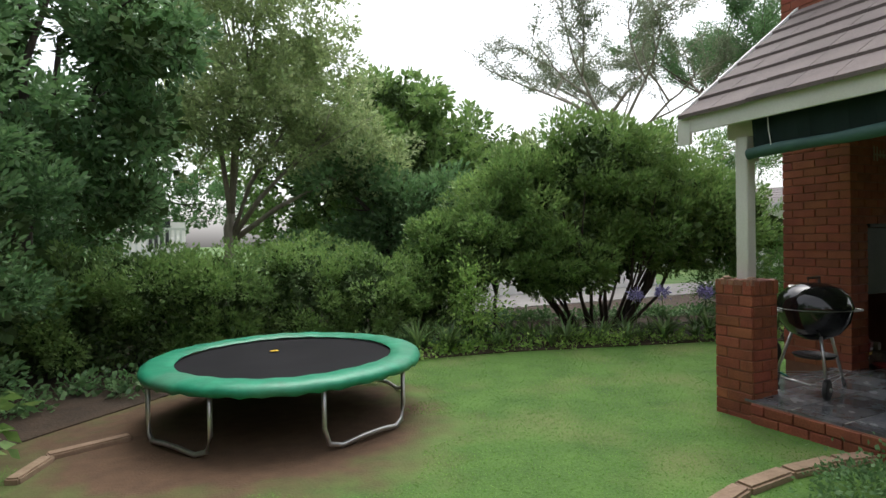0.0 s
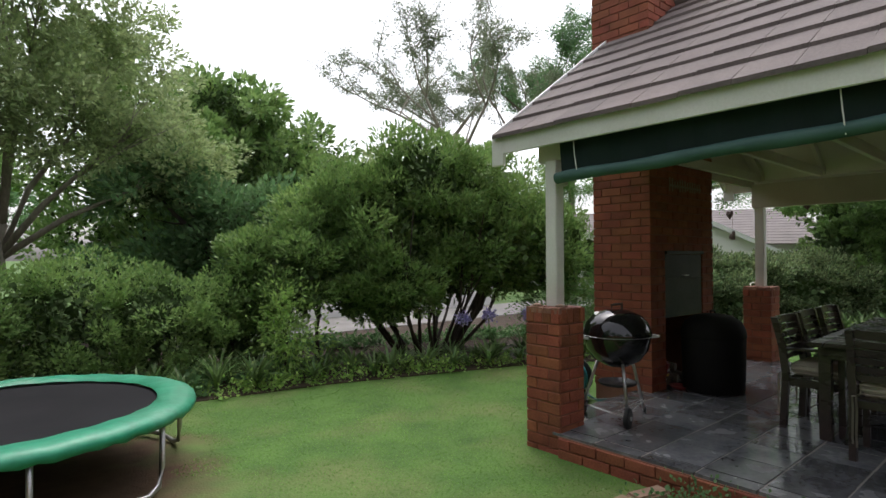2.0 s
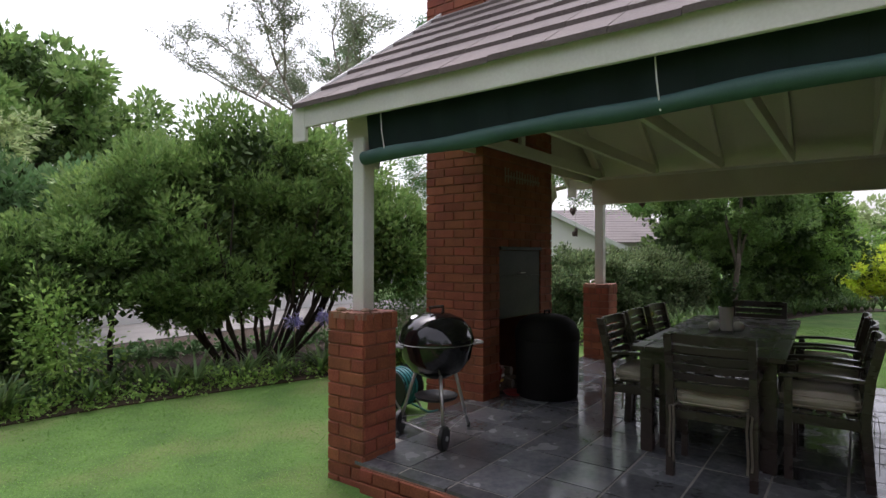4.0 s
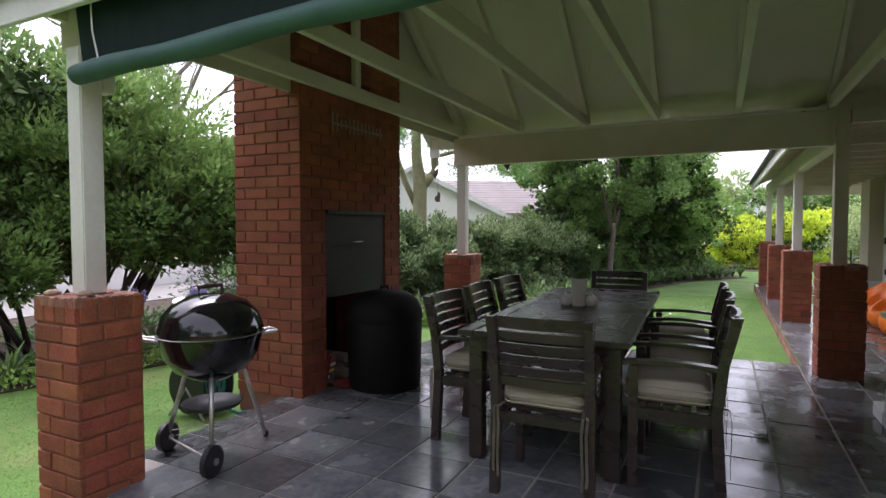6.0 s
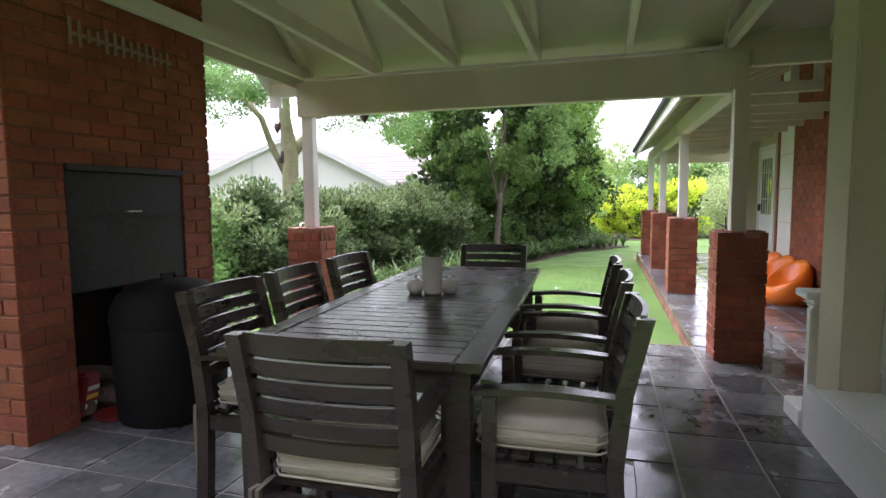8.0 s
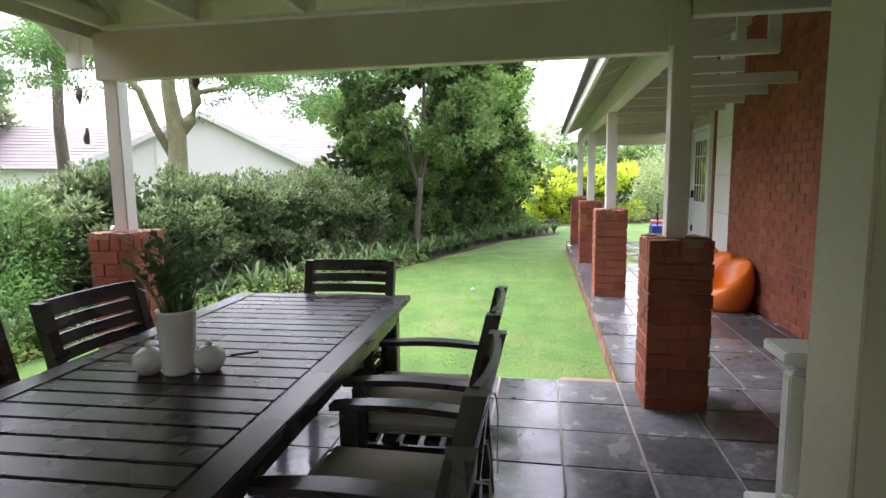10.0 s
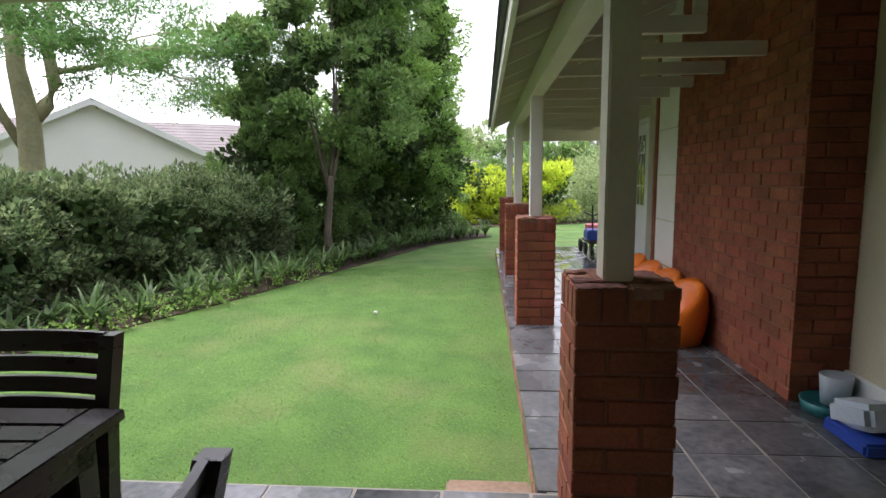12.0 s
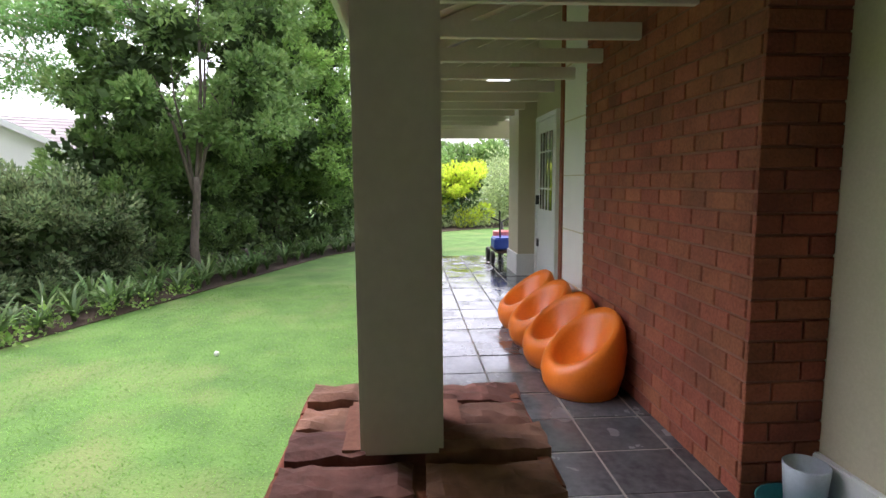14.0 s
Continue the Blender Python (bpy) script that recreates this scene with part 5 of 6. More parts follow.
def fever_tree():
    t = plant("fever_tree", "tree with smooth yellow-green trunk and flat crown", "tree")
    x, y = 15.82, 7.67
    part("trunk", tubed([(x, y, GR), (x - 0.02, y, 1.2), (x - 0.05, y - 0.05, 2.5), (x - 0.12, y + 0.02, 3.3), (x - 0.1, y + 0.05, 4.4), (x - 0.3, y + 0.2, 5.6)], [0.23, 0.20, 0.18, 0.14, 0.12, 0.07], 14), FEVER, t, smooth=True)
    part("limb", tubed([(x - 0.02, y - 0.08, 2.45), (x + 0.12, y - 0.26, 2.75), (x + 0.22, y - 0.36, 3.1), (x + 0.18, y - 0.32, 3.7), (x + 0.3, y - 0.4, 4.6)], [0.12, 0.12, 0.11, 0.09, 0.06], 12), FEVER, t, smooth=True)
    part("limb", tubed([(x - 0.05, y + 0.08, 2.0), (x - 0.24, y + 0.3, 2.6), (x - 0.38, y + 0.48, 3.3), (x - 0.75, y + 0.9, 3.9), (x - 1.2, y + 1.4, 4.4)], [0.09, 0.08, 0.075, 0.06, 0.04], 10), FEVER, t, smooth=True)
    part("limb", tubed([(x + 0.2, y - 0.36, 3.3), (x + 0.6, y - 0.8, 3.45), (x + 1.0, y - 1.3, 3.8), (x + 1.6, y - 2.0, 4.0)], [0.06, 0.05, 0.04, 0.025], 8), FEVER, t, smooth=True)
    g = random.Random(44)
    bm, tips = bmesh.new(), []
    for p, a in (((x - 0.1, y + 0.05, 4.0), 2.4), ((x - 0.3, y + 0.2, 5.3), 1.2), ((x + 0.2, y - 0.32, 3.9), -0.6), ((x + 0.2, y - 0.33, 4.1), 3.6), ((x + 0.8, y - 1.05, 3.65), -0.4), ((x + 1.0, y - 1.3, 3.8), -1.9), ((x + 1.6, y - 2.0, 4.0), -1.2), ((x - 1.2, y + 1.4, 4.3), 2.6), ((x - 0.75, y + 0.9, 3.9), -2.6), ((x - 0.6, y + 0.7, 3.7), 1.2), ((x - 0.1, y, 3.9), -2.2), ((x - 0.1, y + 0.05, 4.2), 0.3)):
        fork(bm, g, Vector(p), Vector((math.cos(a), math.sin(a), 0.1)).normalized(), 1.2, 0.035, 3, tips, -0.7)
    part("branchwork", bm, FEVER, t, smooth=True)["kind"] = "stuff"
    leaf_cloud("crown", 45, [(p.x, p.y, p.z, 0.2, 0.2, 0.07) for p in tips], 60000, 0.085, LEAF_FERN, t, 0.12, per=12, flat=0.7, shell=0.3, aspect=0.3, hang=0.15)


fever_tree()

# east side: fern shrub, dark hedge, big tree, golden hedge
t = plant("fern_shrub", "soft light green feathery shrub", "shrub")
leaf_cloud("crown", 51, [(8.9, 5.9, 0.75, 0.8, 0.6, 0.75), (9.9, 5.7, 0.7, 0.7, 0.6, 0.7), (8.1, 6.1, 0.6, 0.6, 0.6, 0.6), (9.4, 5.2, 0.3, 0.55, 0.4, 0.35)], 22000, 0.06, LEAF_FERN, t, 0.12, aspect=0.25)
limbs(52, (9.2, 5.8, GR), (9.2, 5.8, 0.5), 0.02, [(8.8, 5.8, 1.0), (9.8, 5.7, 1.0)], DARKBARK, t)
hedge("hedge_shrubs", 53, [(10.4, 6.1), (12.2, 5.4), (14.2, 4.7), (16.2, 4.1), (17.6, 3.7)], 0.85, 1.50, 60000, 0.075, LEAF_HEDGE, "dark mixed hedge with brownish young leaves")
t = plant("garden_tree", "big dark green tree with slender pale trunk", "tree")
leaf_cloud("crown", 54, layers(54, 17.8, 3.05, 1.9, 7.4, 1.8, 1.7, 40, 0.8, 0.3), 62000, 0.115, LEAF_MID, t, 0.22, per=150, hang=0.3, shell=0.55, core=0.35, puff=True)
limbs(55, (17.0, 2.85, GR), (17.05, 2.8, 1.5), 0.07, [(17.6, 3.3, 3.6), (18.4, 2.8, 4.6), (17.0, 3.6, 4.2), (18.0, 3.0, 5.8), (17.3, 2.2, 3.0)], BARK, t)
t = plant("screen_shrubs", "tall dark shrubs closing the garden's far side", "shrub")
leaf_cloud("crown", 56, layers(56, 20.8, 2.0, 1.2, 7.6, 1.8, 1.4, 34, 0.95, 0.55), 90000, 0.11, LEAF_LIGHT, t, 0.26, per=150, hang=0.45, shell=0.6, core=0.5, puff=True)
limbs(57, (20.6, 2.4, GR), (20.7, 2.4, 2.0), 0.07, [(21.0, 2.2, 3.6), (22.0, 1.9, 4.4)], DARKBARK, t)
hedge("screen_hedge", 63, [(16.9, 4.2), (18.6, 3.5), (20.4, 2.6), (22.0, 1.7), (23.4, 0.6)], 0.85, 2.5, 50000, 0.09, LEAF_MID, "tall dark shrubs below the trees")
hedge("golden_hedge", 58, [(25.4, 0.3), (25.8, -1.4), (26.2, -3.2)], 0.8, 1.75, 15000, 0.12, LEAF_YELLOW, "bright golden-leaved clipped hedge", 0.15)
t = plant("far_shrub", "grey-green rounded shrub beyond the lawn", "shrub")
leaf_cloud("crown", 59, [(27.0, -4.0, 1.0, 1.1, 0.9, 1.3), (27.6, -5.6, 0.8, 1.2, 1.0, 0.9), (26.6, -3.4, 0.3, 0.8, 1.0, 0.4), (25.6, -1.6, 0.15, 0.5, 1.8, 0.3)], 16000, 0.12, LEAF_OLIVE, t, 0.2)
limbs(60, (27.0, -4.0, GR), (27.0, -4.0, 0.9), 0.04, [(27.3, -4.4, 1.8), (26.8, -3.6, 1.7)], DARKBARK, t)
for k, (x, y, h) in enumerate([(33, 2.5, 4.2), (35, -2.5, 3.2), (36, -7.0, 3.6), (34, -11, 4.0), (30, 6.5, 5.0), (24, 24, 6.0), (30, 30, 7.0)]):
    belt_tree(70 + k, x, y, h, 2.6, (LEAF_OLIVE, LEAF_MID, LEAF_GREY)[k % 3], "far garden tree beyond the lawn", 7000, 0.32)


# strap-leaved plants along the beds
def strap_clump(seed, n, length, width, label):
    c = thing("strap_plant", pose(0, 0, 0), label, "plant", group="strap-leaved bed plants")
    g = random.Random(seed)
    bm = bmesh.new()
    for k in range(n):
        a = g.uniform(0, 6.28)
        l = length * g.uniform(0.6, 1.1)
        arch = g.uniform(0.25, 1.0)
        w = width * g.uniform(0.7, 1.2)
        rows = []
        for i in range(6):
            u = i / 5
            out = l * (0.15 * u + 0.75 * arch * u * u)
            z = l * (1.05 * u - 0.62 * arch * u * u)
            ww = w * (1 - u ** 3) + 0.001
            c0 = Vector((out * math.cos(a), out * math.sin(a), max(z, 0.01)))
            s = Vector((-math.sin(a), math.cos(a), 0)) * ww
            rows.append((bm.verts.new(c0 - s), bm.verts.new(c0 + Vector((0, 0, -ww * 0.35))), bm.verts.new(c0 + s)))
        for r0, r1 in zip(rows, rows[1:]):
            bm.faces.new((r0[0], r0[1], r1[1], r1[0]))
            bm.faces.new((r0[1], r0[2], r1[2], r1[1]))
    part("leaves", bm, LEAF_STRAP, c, smooth=True)
    return c


protos = [strap_clump(81, 26, 0.5, 0.02, "clump of dark green arching strap leaves in the bed"), strap_clump(82, 20, 0.42, 0.026, "clump of broad dark strap leaves in the bed"), strap_clump(83, 34, 0.62, 0.012, "clump of narrow grassy upright leaves in the bed")]
g = random.Random(84)
used = [False] * 3
for (xa, ya), (xb, yb) in zip(NORTH_EDGE[2:], NORTH_EDGE[3:]):
    n = int(math.hypot(xb - xa, yb - ya) / 0.24)
    for k in range(n):
        for row in range(2):
            u = (k + g.random()) / n
            x = xa + (xb - xa) * u + g.uniform(-0.1, 0.1) + 0.1 * row
            y = ya + (yb - ya) * u + 0.12 + 0.38 * row + g.uniform(-0.08, 0.12)
            i = 2 if 2.6 < x < 3.3 else (0 if g.random() < 0.6 else 1)
            s = g.uniform(0.7, 1.15)
            m = pose(x, y, GR + 0.025, 0, 0, g.uniform(0, 360))
            if not used[i]:
                used[i] = True
                protos[i].matrix_basis = m
            else:
                copy_thing(protos[i], m).scale = (s, s, s)


def cover(name, seed, pts, label, mat, count, size):
    t = plant(name, label, "ground cover")
    ob = leaf_cloud("leaves", seed, [(x, y, GR + 0.05, 0.33, 0.2, 0.10) for x, y in pts], count, size, mat, t, 0.06, aspect=0.7)


edge_pts = []
for (xa, ya), (xb, yb) in zip(NORTH_EDGE[4:], NORTH_EDGE[5:12]):
    for k in range(5):
        edge_pts.append((xa + (xb - xa) * k / 5, ya + (yb - ya) * k / 5 + 0.12))
cover("ground_cover", 85, edge_pts, "low green ground cover along the bed edge", LEAF_LIGHT, 9000, 0.05)
under = [(-1.4 + 0.5 * k, 6.4 + 0.12 * min(k, 6) + (0.4 if k % 2 else 0)) for k in range(12)]
cover("bed_undergrowth", 86, under, "low dark undergrowth below the hedge", LEAF_DARK, 7000, 0.07)
cover("bush_undergrowth", 88, [(4.4 + 0.35 * k, 9.3 - 0.12 * k) for k in range(16)], "dark undergrowth behind the rounded bush", LEAF_DARK, 5000, 0.08)
cover("bed_plants", 87, [(3.5, 1.9), (3.95, 1.9), (3.9, 1.6)], "low dark plants inside the edging stones", LEAF_DARK, 2200, 0.035)


def agapanthus(x, y, h):
    a = thing("agapanthus_flower", pose(x, y, GR), "lilac agapanthus flower head on a thin stem", "flower", group="agapanthus flowers")
    part("stem", tubed([(0, 0, 0), (0.01, 0, h * 0.5), (0, 0.01, h)], 0.007, 6), LEAF_STRAP, a)
    leaf_cloud("flower_head", int(x * 100), [(0, 0, h, 0.085, 0.085, 0.07)], 320, 0.045, LILAC, a, 0.02, per=8, floor=0)


for x, y, h in ((6.35, 6.45, 0.68), (6.75, 6.3, 0.7), (7.35, 6.0, 0.68)):
    agapanthus(x, y, h)


# grass blades near the walk
def blades():
    g = np.random.default_rng(91)
    n = 330000
    x = g.uniform(-1.5, 16, n)
    y = g.uniform(-0.3, 7.0, n)
    ex, ey = np.array([p[0] for p in NORTH_EDGE]), np.array([p[1] for p in NORTH_EDGE])
    ok = y < np.interp(x, ex, ey) - 0.02 + 0.08 * np.sin(x * 9)
    ok &= ~((x > PX0 - 0.06) & (x < PX1 + 0.02) & (y < 3.46))
    ok &= ~((x < 4.3) & (y < 1.6))
    d = np.hypot(x - TRAMP[0] + 0.45, y - TRAMP[1] + 0.2) + 0.35 * np.sin(x * 4.1) * np.cos(y * 5.3)
    ok &= d > 1.75
    x, y = x[ok], y[ok]
    n = len(x)
    a = g.uniform(0, 6.283, n)
    h = g.uniform(0.005, 0.012, n)
    l = g.uniform(-0.02, 0.02, (n, 2))
    w = 0.0034
    v = np.zeros((n, 3, 3))
    v[:, 0] = np.stack([x - w * np.cos(a), y - w * np.sin(a), np.full(n, GR)], 1)
    v[:, 1] = np.stack([x + w * np.cos(a), y + w * np.sin(a), np.full(n, GR)], 1)
    v[:, 2] = np.stack([x + l[:, 0], y + l[:, 1], GR + h], 1)
    me = bpy.data.meshes.new("grass_blades")
    me.vertices.add(n * 3)
    me.vertices.foreach_set("co", v.ravel().astype(np.float32))
    me.loops.add(n * 3)
    me.loops.foreach_set("vertex_index", np.arange(n * 3, dtype=np.int32))
    me.polygons.add(n)
    me.polygons.foreach_set("loop_start", np.arange(0, n * 3, 3, dtype=np.int32))
    me.update(calc_edges=True)
    tagged(link_mesh("grass_blades", me, GRASS), "short mown blades of lawn grass", "grass", kind="stuff")


GRASS = leaf_material("grass_blade", (0.095, 0.215, 0.036), (0.165, 0.31, 0.062), vary=0.2, rough=0.7)
blades()


# ---- neighbours ----
def neighbour(x, y, turn, label):
    """A low white house: gable to its front (-y), a cross roof behind."""
    h = thing("neighbour_house", pose(x, y, GR, 0, 0, turn), label, "house", group="neighbouring houses")
    hw, apex, eave = 4.9, 4.2, 1.75
    bm = bmesh.new()
    ring = [(-hw, 0), (hw, 0), (hw, eave), (0, apex), (-hw, eave)]
    a = [bm.verts.new((px, 0, pz)) for px, pz in ring]
    b = [bm.verts.new((px, 5, pz)) for px, pz in ring]
    bm.faces.new(a[::-1])
    bm.faces.new(b)
    for i in range(5):
        bm.faces.new((a[i], a[(i + 1) % 5], b[(i + 1) % 5], b[i]))
    bmesh.ops.recalc_face_normals(bm, faces=bm.faces[:])
    part("wall", bm, FARWALL, h)
    s = (apex - eave) / hw
    for d in (-1, 1):
        for k in range(14):
            u0, u1 = k / 14, (k + 1.1) / 14
            bm = bmesh.new()
            xa, xb = d * (hw + 0.4) * (1 - u0), d * (hw + 0.4) * (1 - min(u1, 1))
            za, zb = apex + 0.12 - abs(xa) * s, apex + 0.09 - abs(xb) * s
            slab(bm, [(xa, -0.35, za), (xa, 6, za)], [(xb, -0.35, zb), (xb, 6, zb)], 0.05)
            part("tile_course", bm, FARROOF, h)
        bm = bmesh.new()
        xe = d * (hw + 0.42)
        slab(bm, [(xe, -0.40, apex + 0.13 - abs(xe) * s), (xe, -0.355, apex + 0.13 - abs(xe) * s)], [(0, -0.40, apex + 0.13), (0, -0.355, apex + 0.13)], 0.22)
        part("bargeboard", bm, WHITE, h)
    part("wing_wall", boxed(-9.5, 8.0, 2.5, 9.5, 0, 2.2), FARWALL, h)
    for k in range(13):
        u0, u1 = k / 13, (k + 1.1) / 13
        for d in (-1, 1):
            bm = bmesh.new()
            ya, yb = 6 + d * 3.9 * (1 - u0), 6 + d * 3.9 * (1 - u1)
            za, zb = 2.15 + 1.95 * u0 + 0.05, 2.15 + 1.95 * u1 + 0.03
            xa, xb = 8.4 - 1.2 * u0, 8.4 - 1.2 * u1
            slab(bm, [(-9.9, ya, za), (xa, ya, za)], [(-9.9, yb, zb), (xb, yb, zb)], 0.05)
            part("tile_course", bm, FARROOF, h)
    part("downpipe", tubed([(-1.6, -0.05, 0), (-1.6, -0.05, 3.2)], 0.05, 8), WHITE, h)
    return h


neighbour(25.4, 13.4, -58, "white gabled neighbouring house with grey tiled roof")

neighbour(47.0, -3.0, -64, "far white house with grey tiled roof behind trees")


def balcony():
    b = thing("white_house_front", pose(2.4, 25, GR), "white house front with a balustrade seen through trees", "house")
    part("wall", boxed(-4.2, -1.9, 2, 3, 0, 2.6), FARWALL, b)
    part("slab", boxed(-4.2, -1.9, 0, 2, 1.1, 1.35), WHITE, b)
    part("rail", boxed(-4.2, -1.9, 0.0, 0.08, 2.2, 2.3), WHITE, b)
    for k in range(11):
        part("baluster", boxed(-4.15 + 0.2 * k, -4.08 + 0.2 * k, 0.01, 0.07, 1.35, 2.2), WHITE, b)
    for x in (-3.4,):
        part("window", boxed(x, x + 0.9, 1.96, 1.999, 1.5, 2.7), GLASS, b)


balcony()
tagged(part("drive", boxed(3.5, 22, 10.6, 13.2, GR + 0.004, GR + 0.03), PAVE), "pale paved drive behind the bushes", "drive", kind="structure")
w = thing("boundary_wall", pose(0, 0, 0), "low white plastered boundary wall behind the bushes", "wall", kind="structure")
part("wall", boxed(5.0, 14.0, 13.2, 13.4, GR, 0.75), FARWALL, w)
part("coping", boxed(4.95, 14.05, 13.15, 13.45, 0.752, 0.80, 0.01), FARWALL, w)

# ---- bricks, tiles: pieces laid one by one ----
PIECES = {}


def brick_mesh(length, height, depth=0.02, mat=None):
    """A brick slip with its face to -y, centred, the face edge chamfered."""
    key = (round(length, 3), round(height, 3), mat.name)
    if key not in PIECES:
        l, h, c = length / 2, height / 2, 0.004
        vs = [(-l, 0, -h), (l, 0, -h), (l, 0, h), (-l, 0, h), (-l, c - depth, -h), (l, c - depth, -h), (l, c - depth, h), (-l, c - depth, h),
              (c - l, -depth, c - h), (l - c, -depth, c - h), (l - c, -depth, h - c), (c - l, -depth, h - c)]
        fs = [(8, 9, 10, 11), (4, 5, 9, 8), (5, 6, 10, 9), (6, 7, 11, 10), (7, 4, 8, 11), (0, 1, 5, 4), (1, 2, 6, 5), (2, 3, 7, 6), (3, 0, 4, 7)]
        me = bpy.data.meshes.new("brick")
        me.from_pydata(vs, [], fs)
        me.materials.append(mat)
        PIECES[key] = me
    return PIECES[key]


def lay(parent, m, length, height, mat, sink=None):
    me = brick_mesh(length, height, 0.02, mat)
    if sink is None:
        ob = new("brick", me)
        ob.parent = parent
        ob.matrix_basis = m
    else:
        base = len(sink[0])
        sink[0].extend(tuple(m @ v.co) for v in me.vertices)
        sink[1].extend(tuple(i + base for i in p.vertices) for p in me.polygons)


def flush(sink, name, parent, mat):
    if sink[0]:
        me = bpy.data.meshes.new(name)
        me.from_pydata(sink[0], [], sink[1])
        ob = link_mesh(name, me, mat, parent)
        ob["kind"] = "stuff"


def course(parent, start, turn, run, z, odd, rng, height=0.073, mat=None, sink=None, unit=0.222, joint=0.011):
    """One course along a face. start: corner; turn: face's heading; run: its length."""
    at = -0.5 * (unit + joint) if odd else 0.0
    while at < run - 0.02:
        a, b = max(at, 0.0), min(at + unit, run)
        if b - a > 0.03:
            m = pose(start[0], start[1], z, 0, 0, turn) @ pose((a + b) / 2, rng.uniform(-0.0015, 0.0015), rng.uniform(-0.001, 0.001), 0, rng.uniform(-0.4, 0.4), 0)
            lay(parent, m, b - a, height, mat or BRICK, sink)
        at += unit + joint


def brick_faces(parent, x0, x1, y0, y1, z0, z1, faces, rng, keep=None):
    """Courses round a box of the given size; keep(face, z) false: joined into one mesh."""
    sink = ([], [])
    n = int((z1 - z0) / 0.0855)
    pitch = (z1 - z0) / n
    for k in range(n):
        z = z0 + pitch * (k + 0.5)
        for face in faces:
            start, turn, run = {"S": ((x0 + 0.02, y0 + 0.02), 0, x1 - x0 - 0.04), "W": ((x0 + 0.02, y1), -90, y1 - y0), "N": ((x1 - 0.02, y1 - 0.02), 180, x1 - x0 - 0.04), "E": ((x1 - 0.02, y0), 90, y1 - y0)}[face]
            odd = (k % 2 == 0) == (face in "WE")
            course(parent, start, turn, run, z, odd, rng, pitch - 0.011, BRICK, None if keep is None or keep(face, z) else sink)
    flush(sink, "bricks", parent, BRICK)


def worn_brick(x0, x1, y0, y1, z0, z1, rng):
    """A brick on the flat, its top chipped and uneven."""
    bm = bmesh.new()
    nx, ny = 5, 9
    dip = [(rng.uniform(x0, x1), rng.uniform(y0, y1), rng.uniform(0.002, 0.008)) for _ in range(3)]
    rows = []
    for i in range(nx + 1):
        row = []
        for j in range(ny + 1):
            px, py = x0 + (x1 - x0) * i / nx, y0 + (y1 - y0) * j / ny
            rim = i in (0, nx) or j in (0, ny)
            z = z1 + rng.uniform(-0.0025, 0.0025) - sum(h * math.exp(-((px - a) ** 2 + (py - b) ** 2) / 0.0009) for a, b, h in dip)
            row.append(bm.verts.new((px + (rng.uniform(-0.002, 0.002) if rim else 0), py + (rng.uniform(-0.002, 0.002) if rim else 0), z - (0.005 if rim else 0))))
        rows.append(row)
    for a, b in zip(rows, rows[1:]):
        for j in range(ny):
            bm.faces.new((a[j], b[j], b[j + 1], a[j + 1]))
    ring = [r[0] for r in rows] + rows[-1][1:] + [r[-1] for r in rows[-2::-1]] + rows[0][-2:0:-1]
    low = [bm.verts.new((v.co.x, v.co.y, z0)) for v in ring]
    for k in range(len(ring)):
        m = (k + 1) % len(ring)
        bm.faces.new((ring[m], ring[k], low[k], low[m]))
    bmesh.ops.recalc_face_normals(bm, faces=bm.faces[:])
    return bm


def pillar(x, y, z0, rng, near):
    p = thing("brick_pillar", pose(0, 0, 0), "short red face brick pillar with a soldier course cap", "pillar", group="brick pillars", kind="structure")
    part("core", boxed(x + 0.010, x + W - 0.010, y + 0.010, y + W - 0.010, z0, 1.068), MORTAR, p)
    part("mortar_bed", boxed(x + 0.09, x + W - 0.09, y + 0.1, y + W - 0.075, 1.06, 1.088, 0.006), MORTAR, p, "rough mortar bed under the post")
    brick_faces(p, x, x + W, y, y + W, z0, 0.955, "SWNE" if near else "SWN", rng)
    u = 0.0765
    for start, turn, run in (((x + 0.02, y + 0.02), 0, W - 0.04), ((x + 0.02, y + W), -90, W), ((x + W - 0.02, y + W - 0.02), 180, W - 0.04), ((x + W - 0.02, y), 90, W)):
        course(p, start, turn, run, 1.018, False, rng, 0.112, BRICK, None, u, 0.01)
    for i in range(4):
        for j in range(2):
            bx, by = x - 0.003 + i * 0.0875, y - 0.003 + j * 0.176
            part("cap_brick", worn_brick(bx + rng.uniform(0, 0.004), bx + 0.076, by + rng.uniform(0, 0.012), by + 0.163, 1.04, 1.084 + rng.uniform(0, 0.010), rng), BRICKTOP, p)
    return p


rng = random.Random(5)
for i, (px, py) in enumerate(PILLARS):
    pillar(px, py, GR - 0.05 if i < 2 else FL - 0.012, rng, i in (2, 3))

# chimney, open hearth facing the patio
CX0, CX1, CY0, CY1 = 6.0, 7.46, 3.25, 3.93
HX0, HX1, HZ = 6.30, 7.18, 1.57
chimney = thing("chimney", pose(0, 0, 0), "red face brick chimney with a built-in barbecue hearth", "chimney", kind="structure")
part("core", boxed(CX0 + 0.010, HX0, CY0 + 0.010, CY1 - 0.010, GR - 0.1, HZ), MORTAR, chimney)
part("core", boxed(HX1, CX1 - 0.010, CY0 + 0.010, CY1 - 0.010, GR - 0.1, HZ), MORTAR, chimney)
part("core", boxed(CX0 + 0.010, CX1 - 0.010, CY0 + 0.010, CY1 - 0.010, HZ + 0.001, 5.6), MORTAR, chimney)
part("hearth_back", boxed(HX0, HX1, CY1 - 0.1, CY1 - 0.010, GR - 0.1, HZ), CHARRED, chimney, "soot-blackened hearth back")
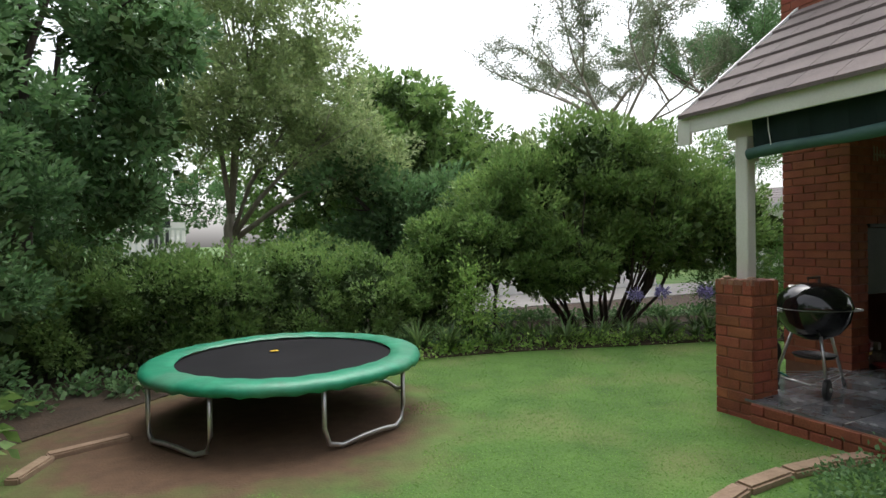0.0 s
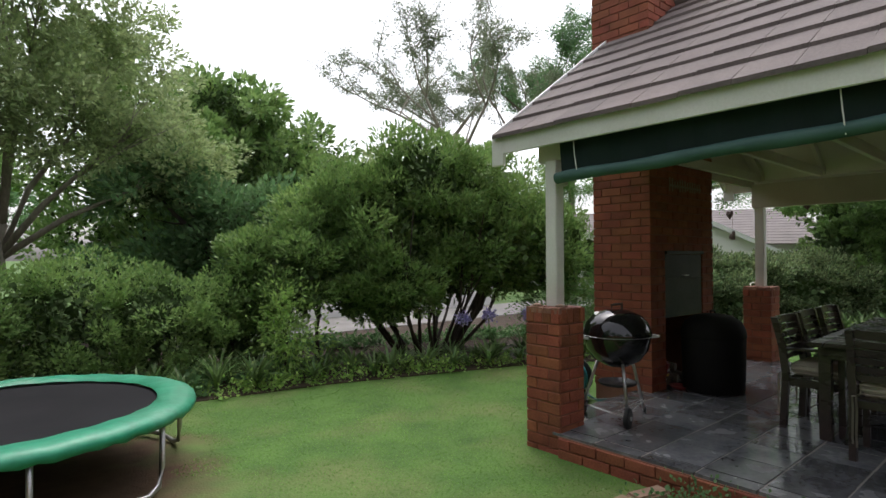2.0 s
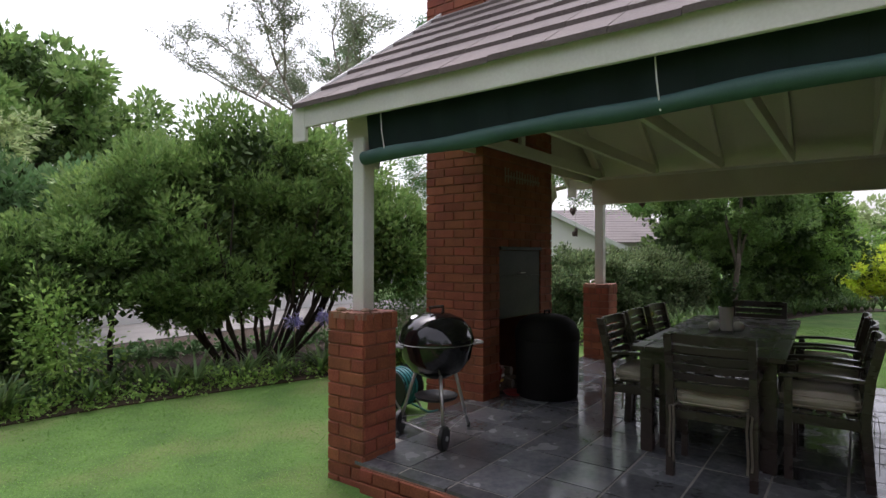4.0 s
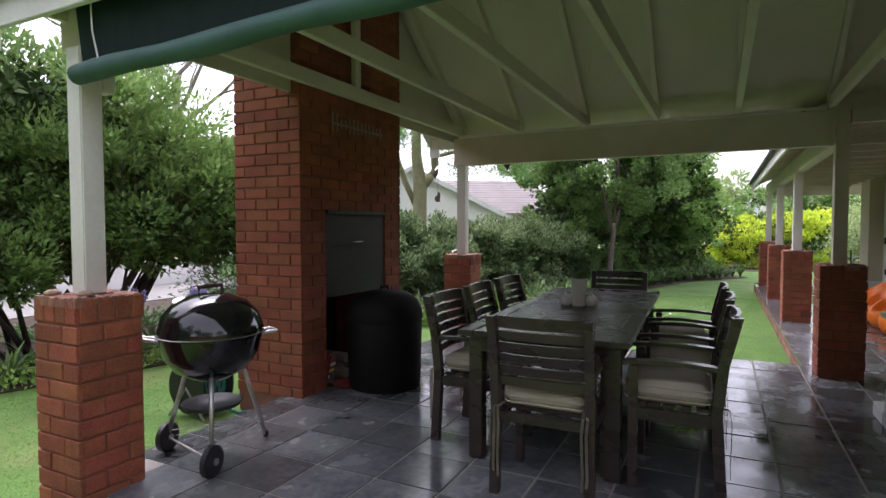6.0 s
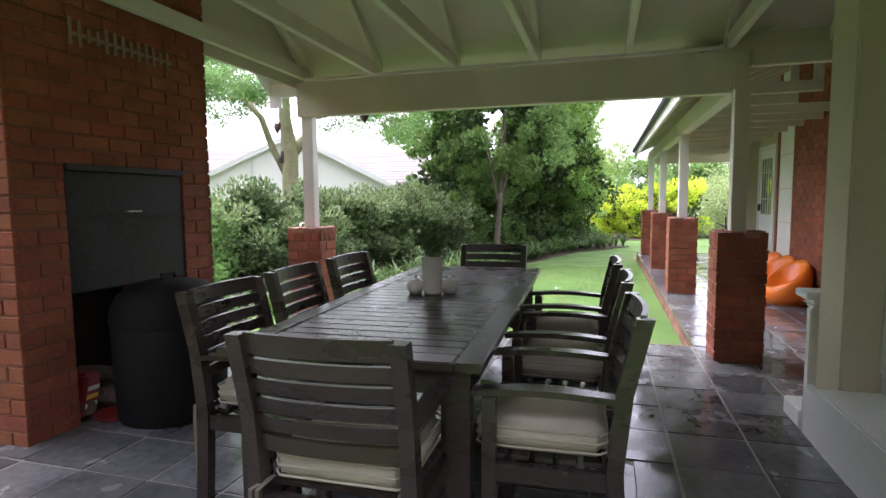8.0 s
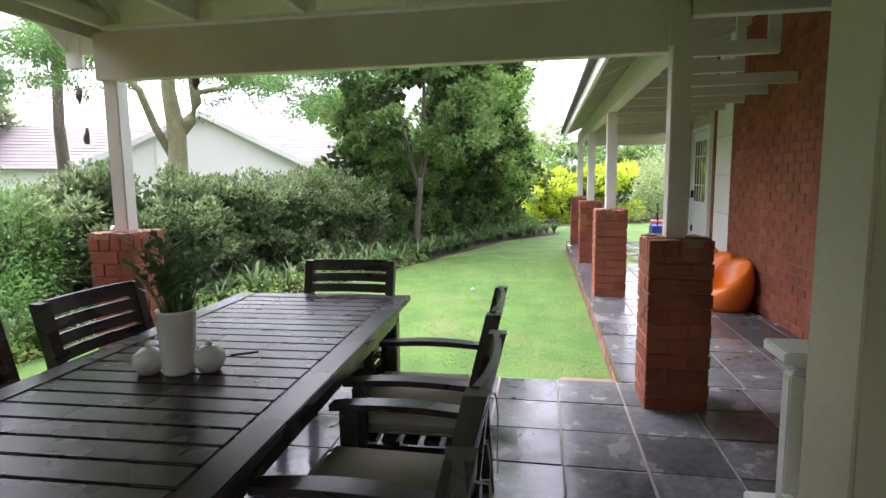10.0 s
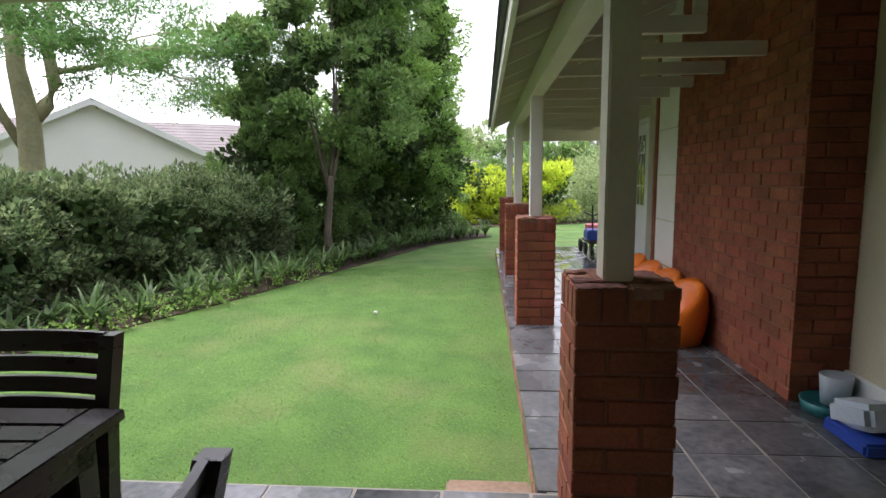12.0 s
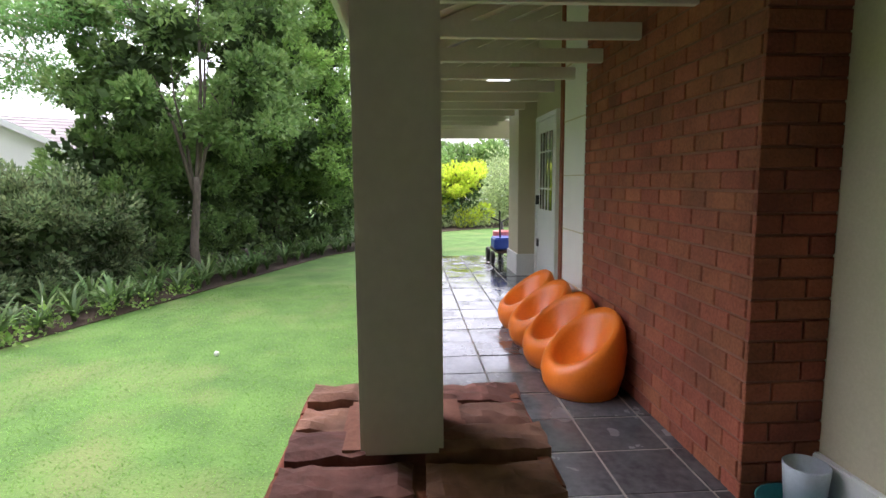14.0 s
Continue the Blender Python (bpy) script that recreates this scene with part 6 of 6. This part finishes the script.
part("hearth_floor", boxed(HX0, HX1, CY0 + 0.03, CY1 - 0.1, GR - 0.1, FL + 0.01), CHARRED, chimney, "blackened hearth floor")
brick_faces(chimney, CX0, CX1, CY0, CY1, FL - 0.012, 5.6, "WNE", rng, lambda f, z: f == "W" and z < 4.6)


def chimney_front():
    sink = ([], [])
    n = 64
    pitch = (5.6 - FL + 0.012) / n
    for k in range(n):
        z = FL - 0.012 + pitch * (k + 0.5)
        runs = [(CX0 + 0.02, HX0), (HX1, CX1 - 0.02)] if z < HZ else [(CX0 + 0.02, CX1 - 0.02)]
        for a, b in runs:
            course(chimney, (a, CY0 + 0.02), 0, b - a, z, k % 2 == 0, rng, pitch - 0.011, BRICK, None if z < 2.6 else sink)
    flush(sink, "front_bricks", chimney, BRICK)


chimney_front()

# brick wall of the house
for k in range(38):
    z = FL - 0.012 + 0.0855 * (k + 0.5)
    m0 = (12.13, -1.905)
    course(brick_wall, m0, 180, 2.10, z, k % 2 == 0, rng, 0.0745)
    course(brick_wall, (10.03, -1.885), -90, 0.335, z, k % 2 == 1, rng, 0.0745)

# brick edging of the patio and veranda
edging = thing("patio_edging", pose(0, 0, 0), "red brick edging of the raised patio", "edging", kind="structure")
part("core", boxed(PX0 - 0.03, PX0 + 0.012, -2.6, 3.08, GR - 0.1, FL - 0.02), MORTAR, edging)
for k, z in enumerate((GR + 0.03, GR + 0.1155)):
    course(edging, (PX0 - 0.03, 3.07), -90, 5.6, z, k == 1, rng, 0.074)
part("core", boxed(PX1 - 0.01, 17.6, -0.342, -0.325, GR - 0.1, FL - 0.022), MORTAR, edging)
for k, z in enumerate((GR + 0.03, GR + 0.1155)):
    course(edging, (17.6, -0.325), 180, 8.6, z, k == 1, rng, 0.074, BRICKTOP)


def slate(parent, x0, x1, y0, y1, rng):
    """One slate, its top slightly uneven."""
    lift = rng.uniform(-0.002, 0.004)
    vs = [(x0, y0, FL - 0.02), (x1, y0, FL - 0.02), (x1, y1, FL - 0.02), (x0, y1, FL - 0.02)]
    c = 0.004
    vs += [(x0 + rng.uniform(0, c), y0 + rng.uniform(0, c), FL + lift + rng.uniform(-0.001, 0.001)), (x1 - rng.uniform(0, c), y0 + rng.uniform(0, c), FL + lift + rng.uniform(-0.001, 0.001)),
           (x1 - rng.uniform(0, c), y1 - rng.uniform(0, c), FL + lift + rng.uniform(-0.001, 0.001)), (x0 + rng.uniform(0, c), y1 - rng.uniform(0, c), FL + lift + rng.uniform(-0.001, 0.001))]
    me = bpy.data.meshes.new("tile")
    me.from_pydata(vs, [], [(4, 5, 6, 7), (0, 1, 5, 4), (1, 2, 6, 5), (2, 3, 7, 6), (3, 0, 4, 7)])
    link_mesh("tile", me, SLATE, parent)


step = thing("step_block", pose(8.955, -0.28, GR), "sandy stone step block at the patio edge", "step")
part("block", boxed(0, 0.13, 0, 0.38, 0, FL - GR - 0.03, 0.012), STONE, step)
P, G = 0.38, 0.006
for i in range(13):
    for j in range(15):
        x1 = 8.93 - P * i
        y0 = 0.11 + P * (j - 6)
        xa, xb, ya, yb = max(x1 - P + G, PX0 - 0.02), x1 - G, y0 + G, min(y0 + P - G, 3.43)
        if xb - xa > 0.06 and yb - ya > 0.06 and not (y0 < -0.65 and x1 < 7.4) and not (xa < 4.6 and ya > 3.0):
            slate(patio, xa, xb, ya, yb, rng)
for i in range(23):
    for j in range(6):
        x0 = 8.945 + P * i
        y1 = -0.294 - P * j
        xa, xb, ya, yb = x0 + G, min(x0 + P - G, 17.6), max(y1 - P + G, -2.6), y1 - G
        if yb - ya > 0.06 and xb - xa > 0.06:
            slate(veranda, xa, xb, ya, yb, rng)
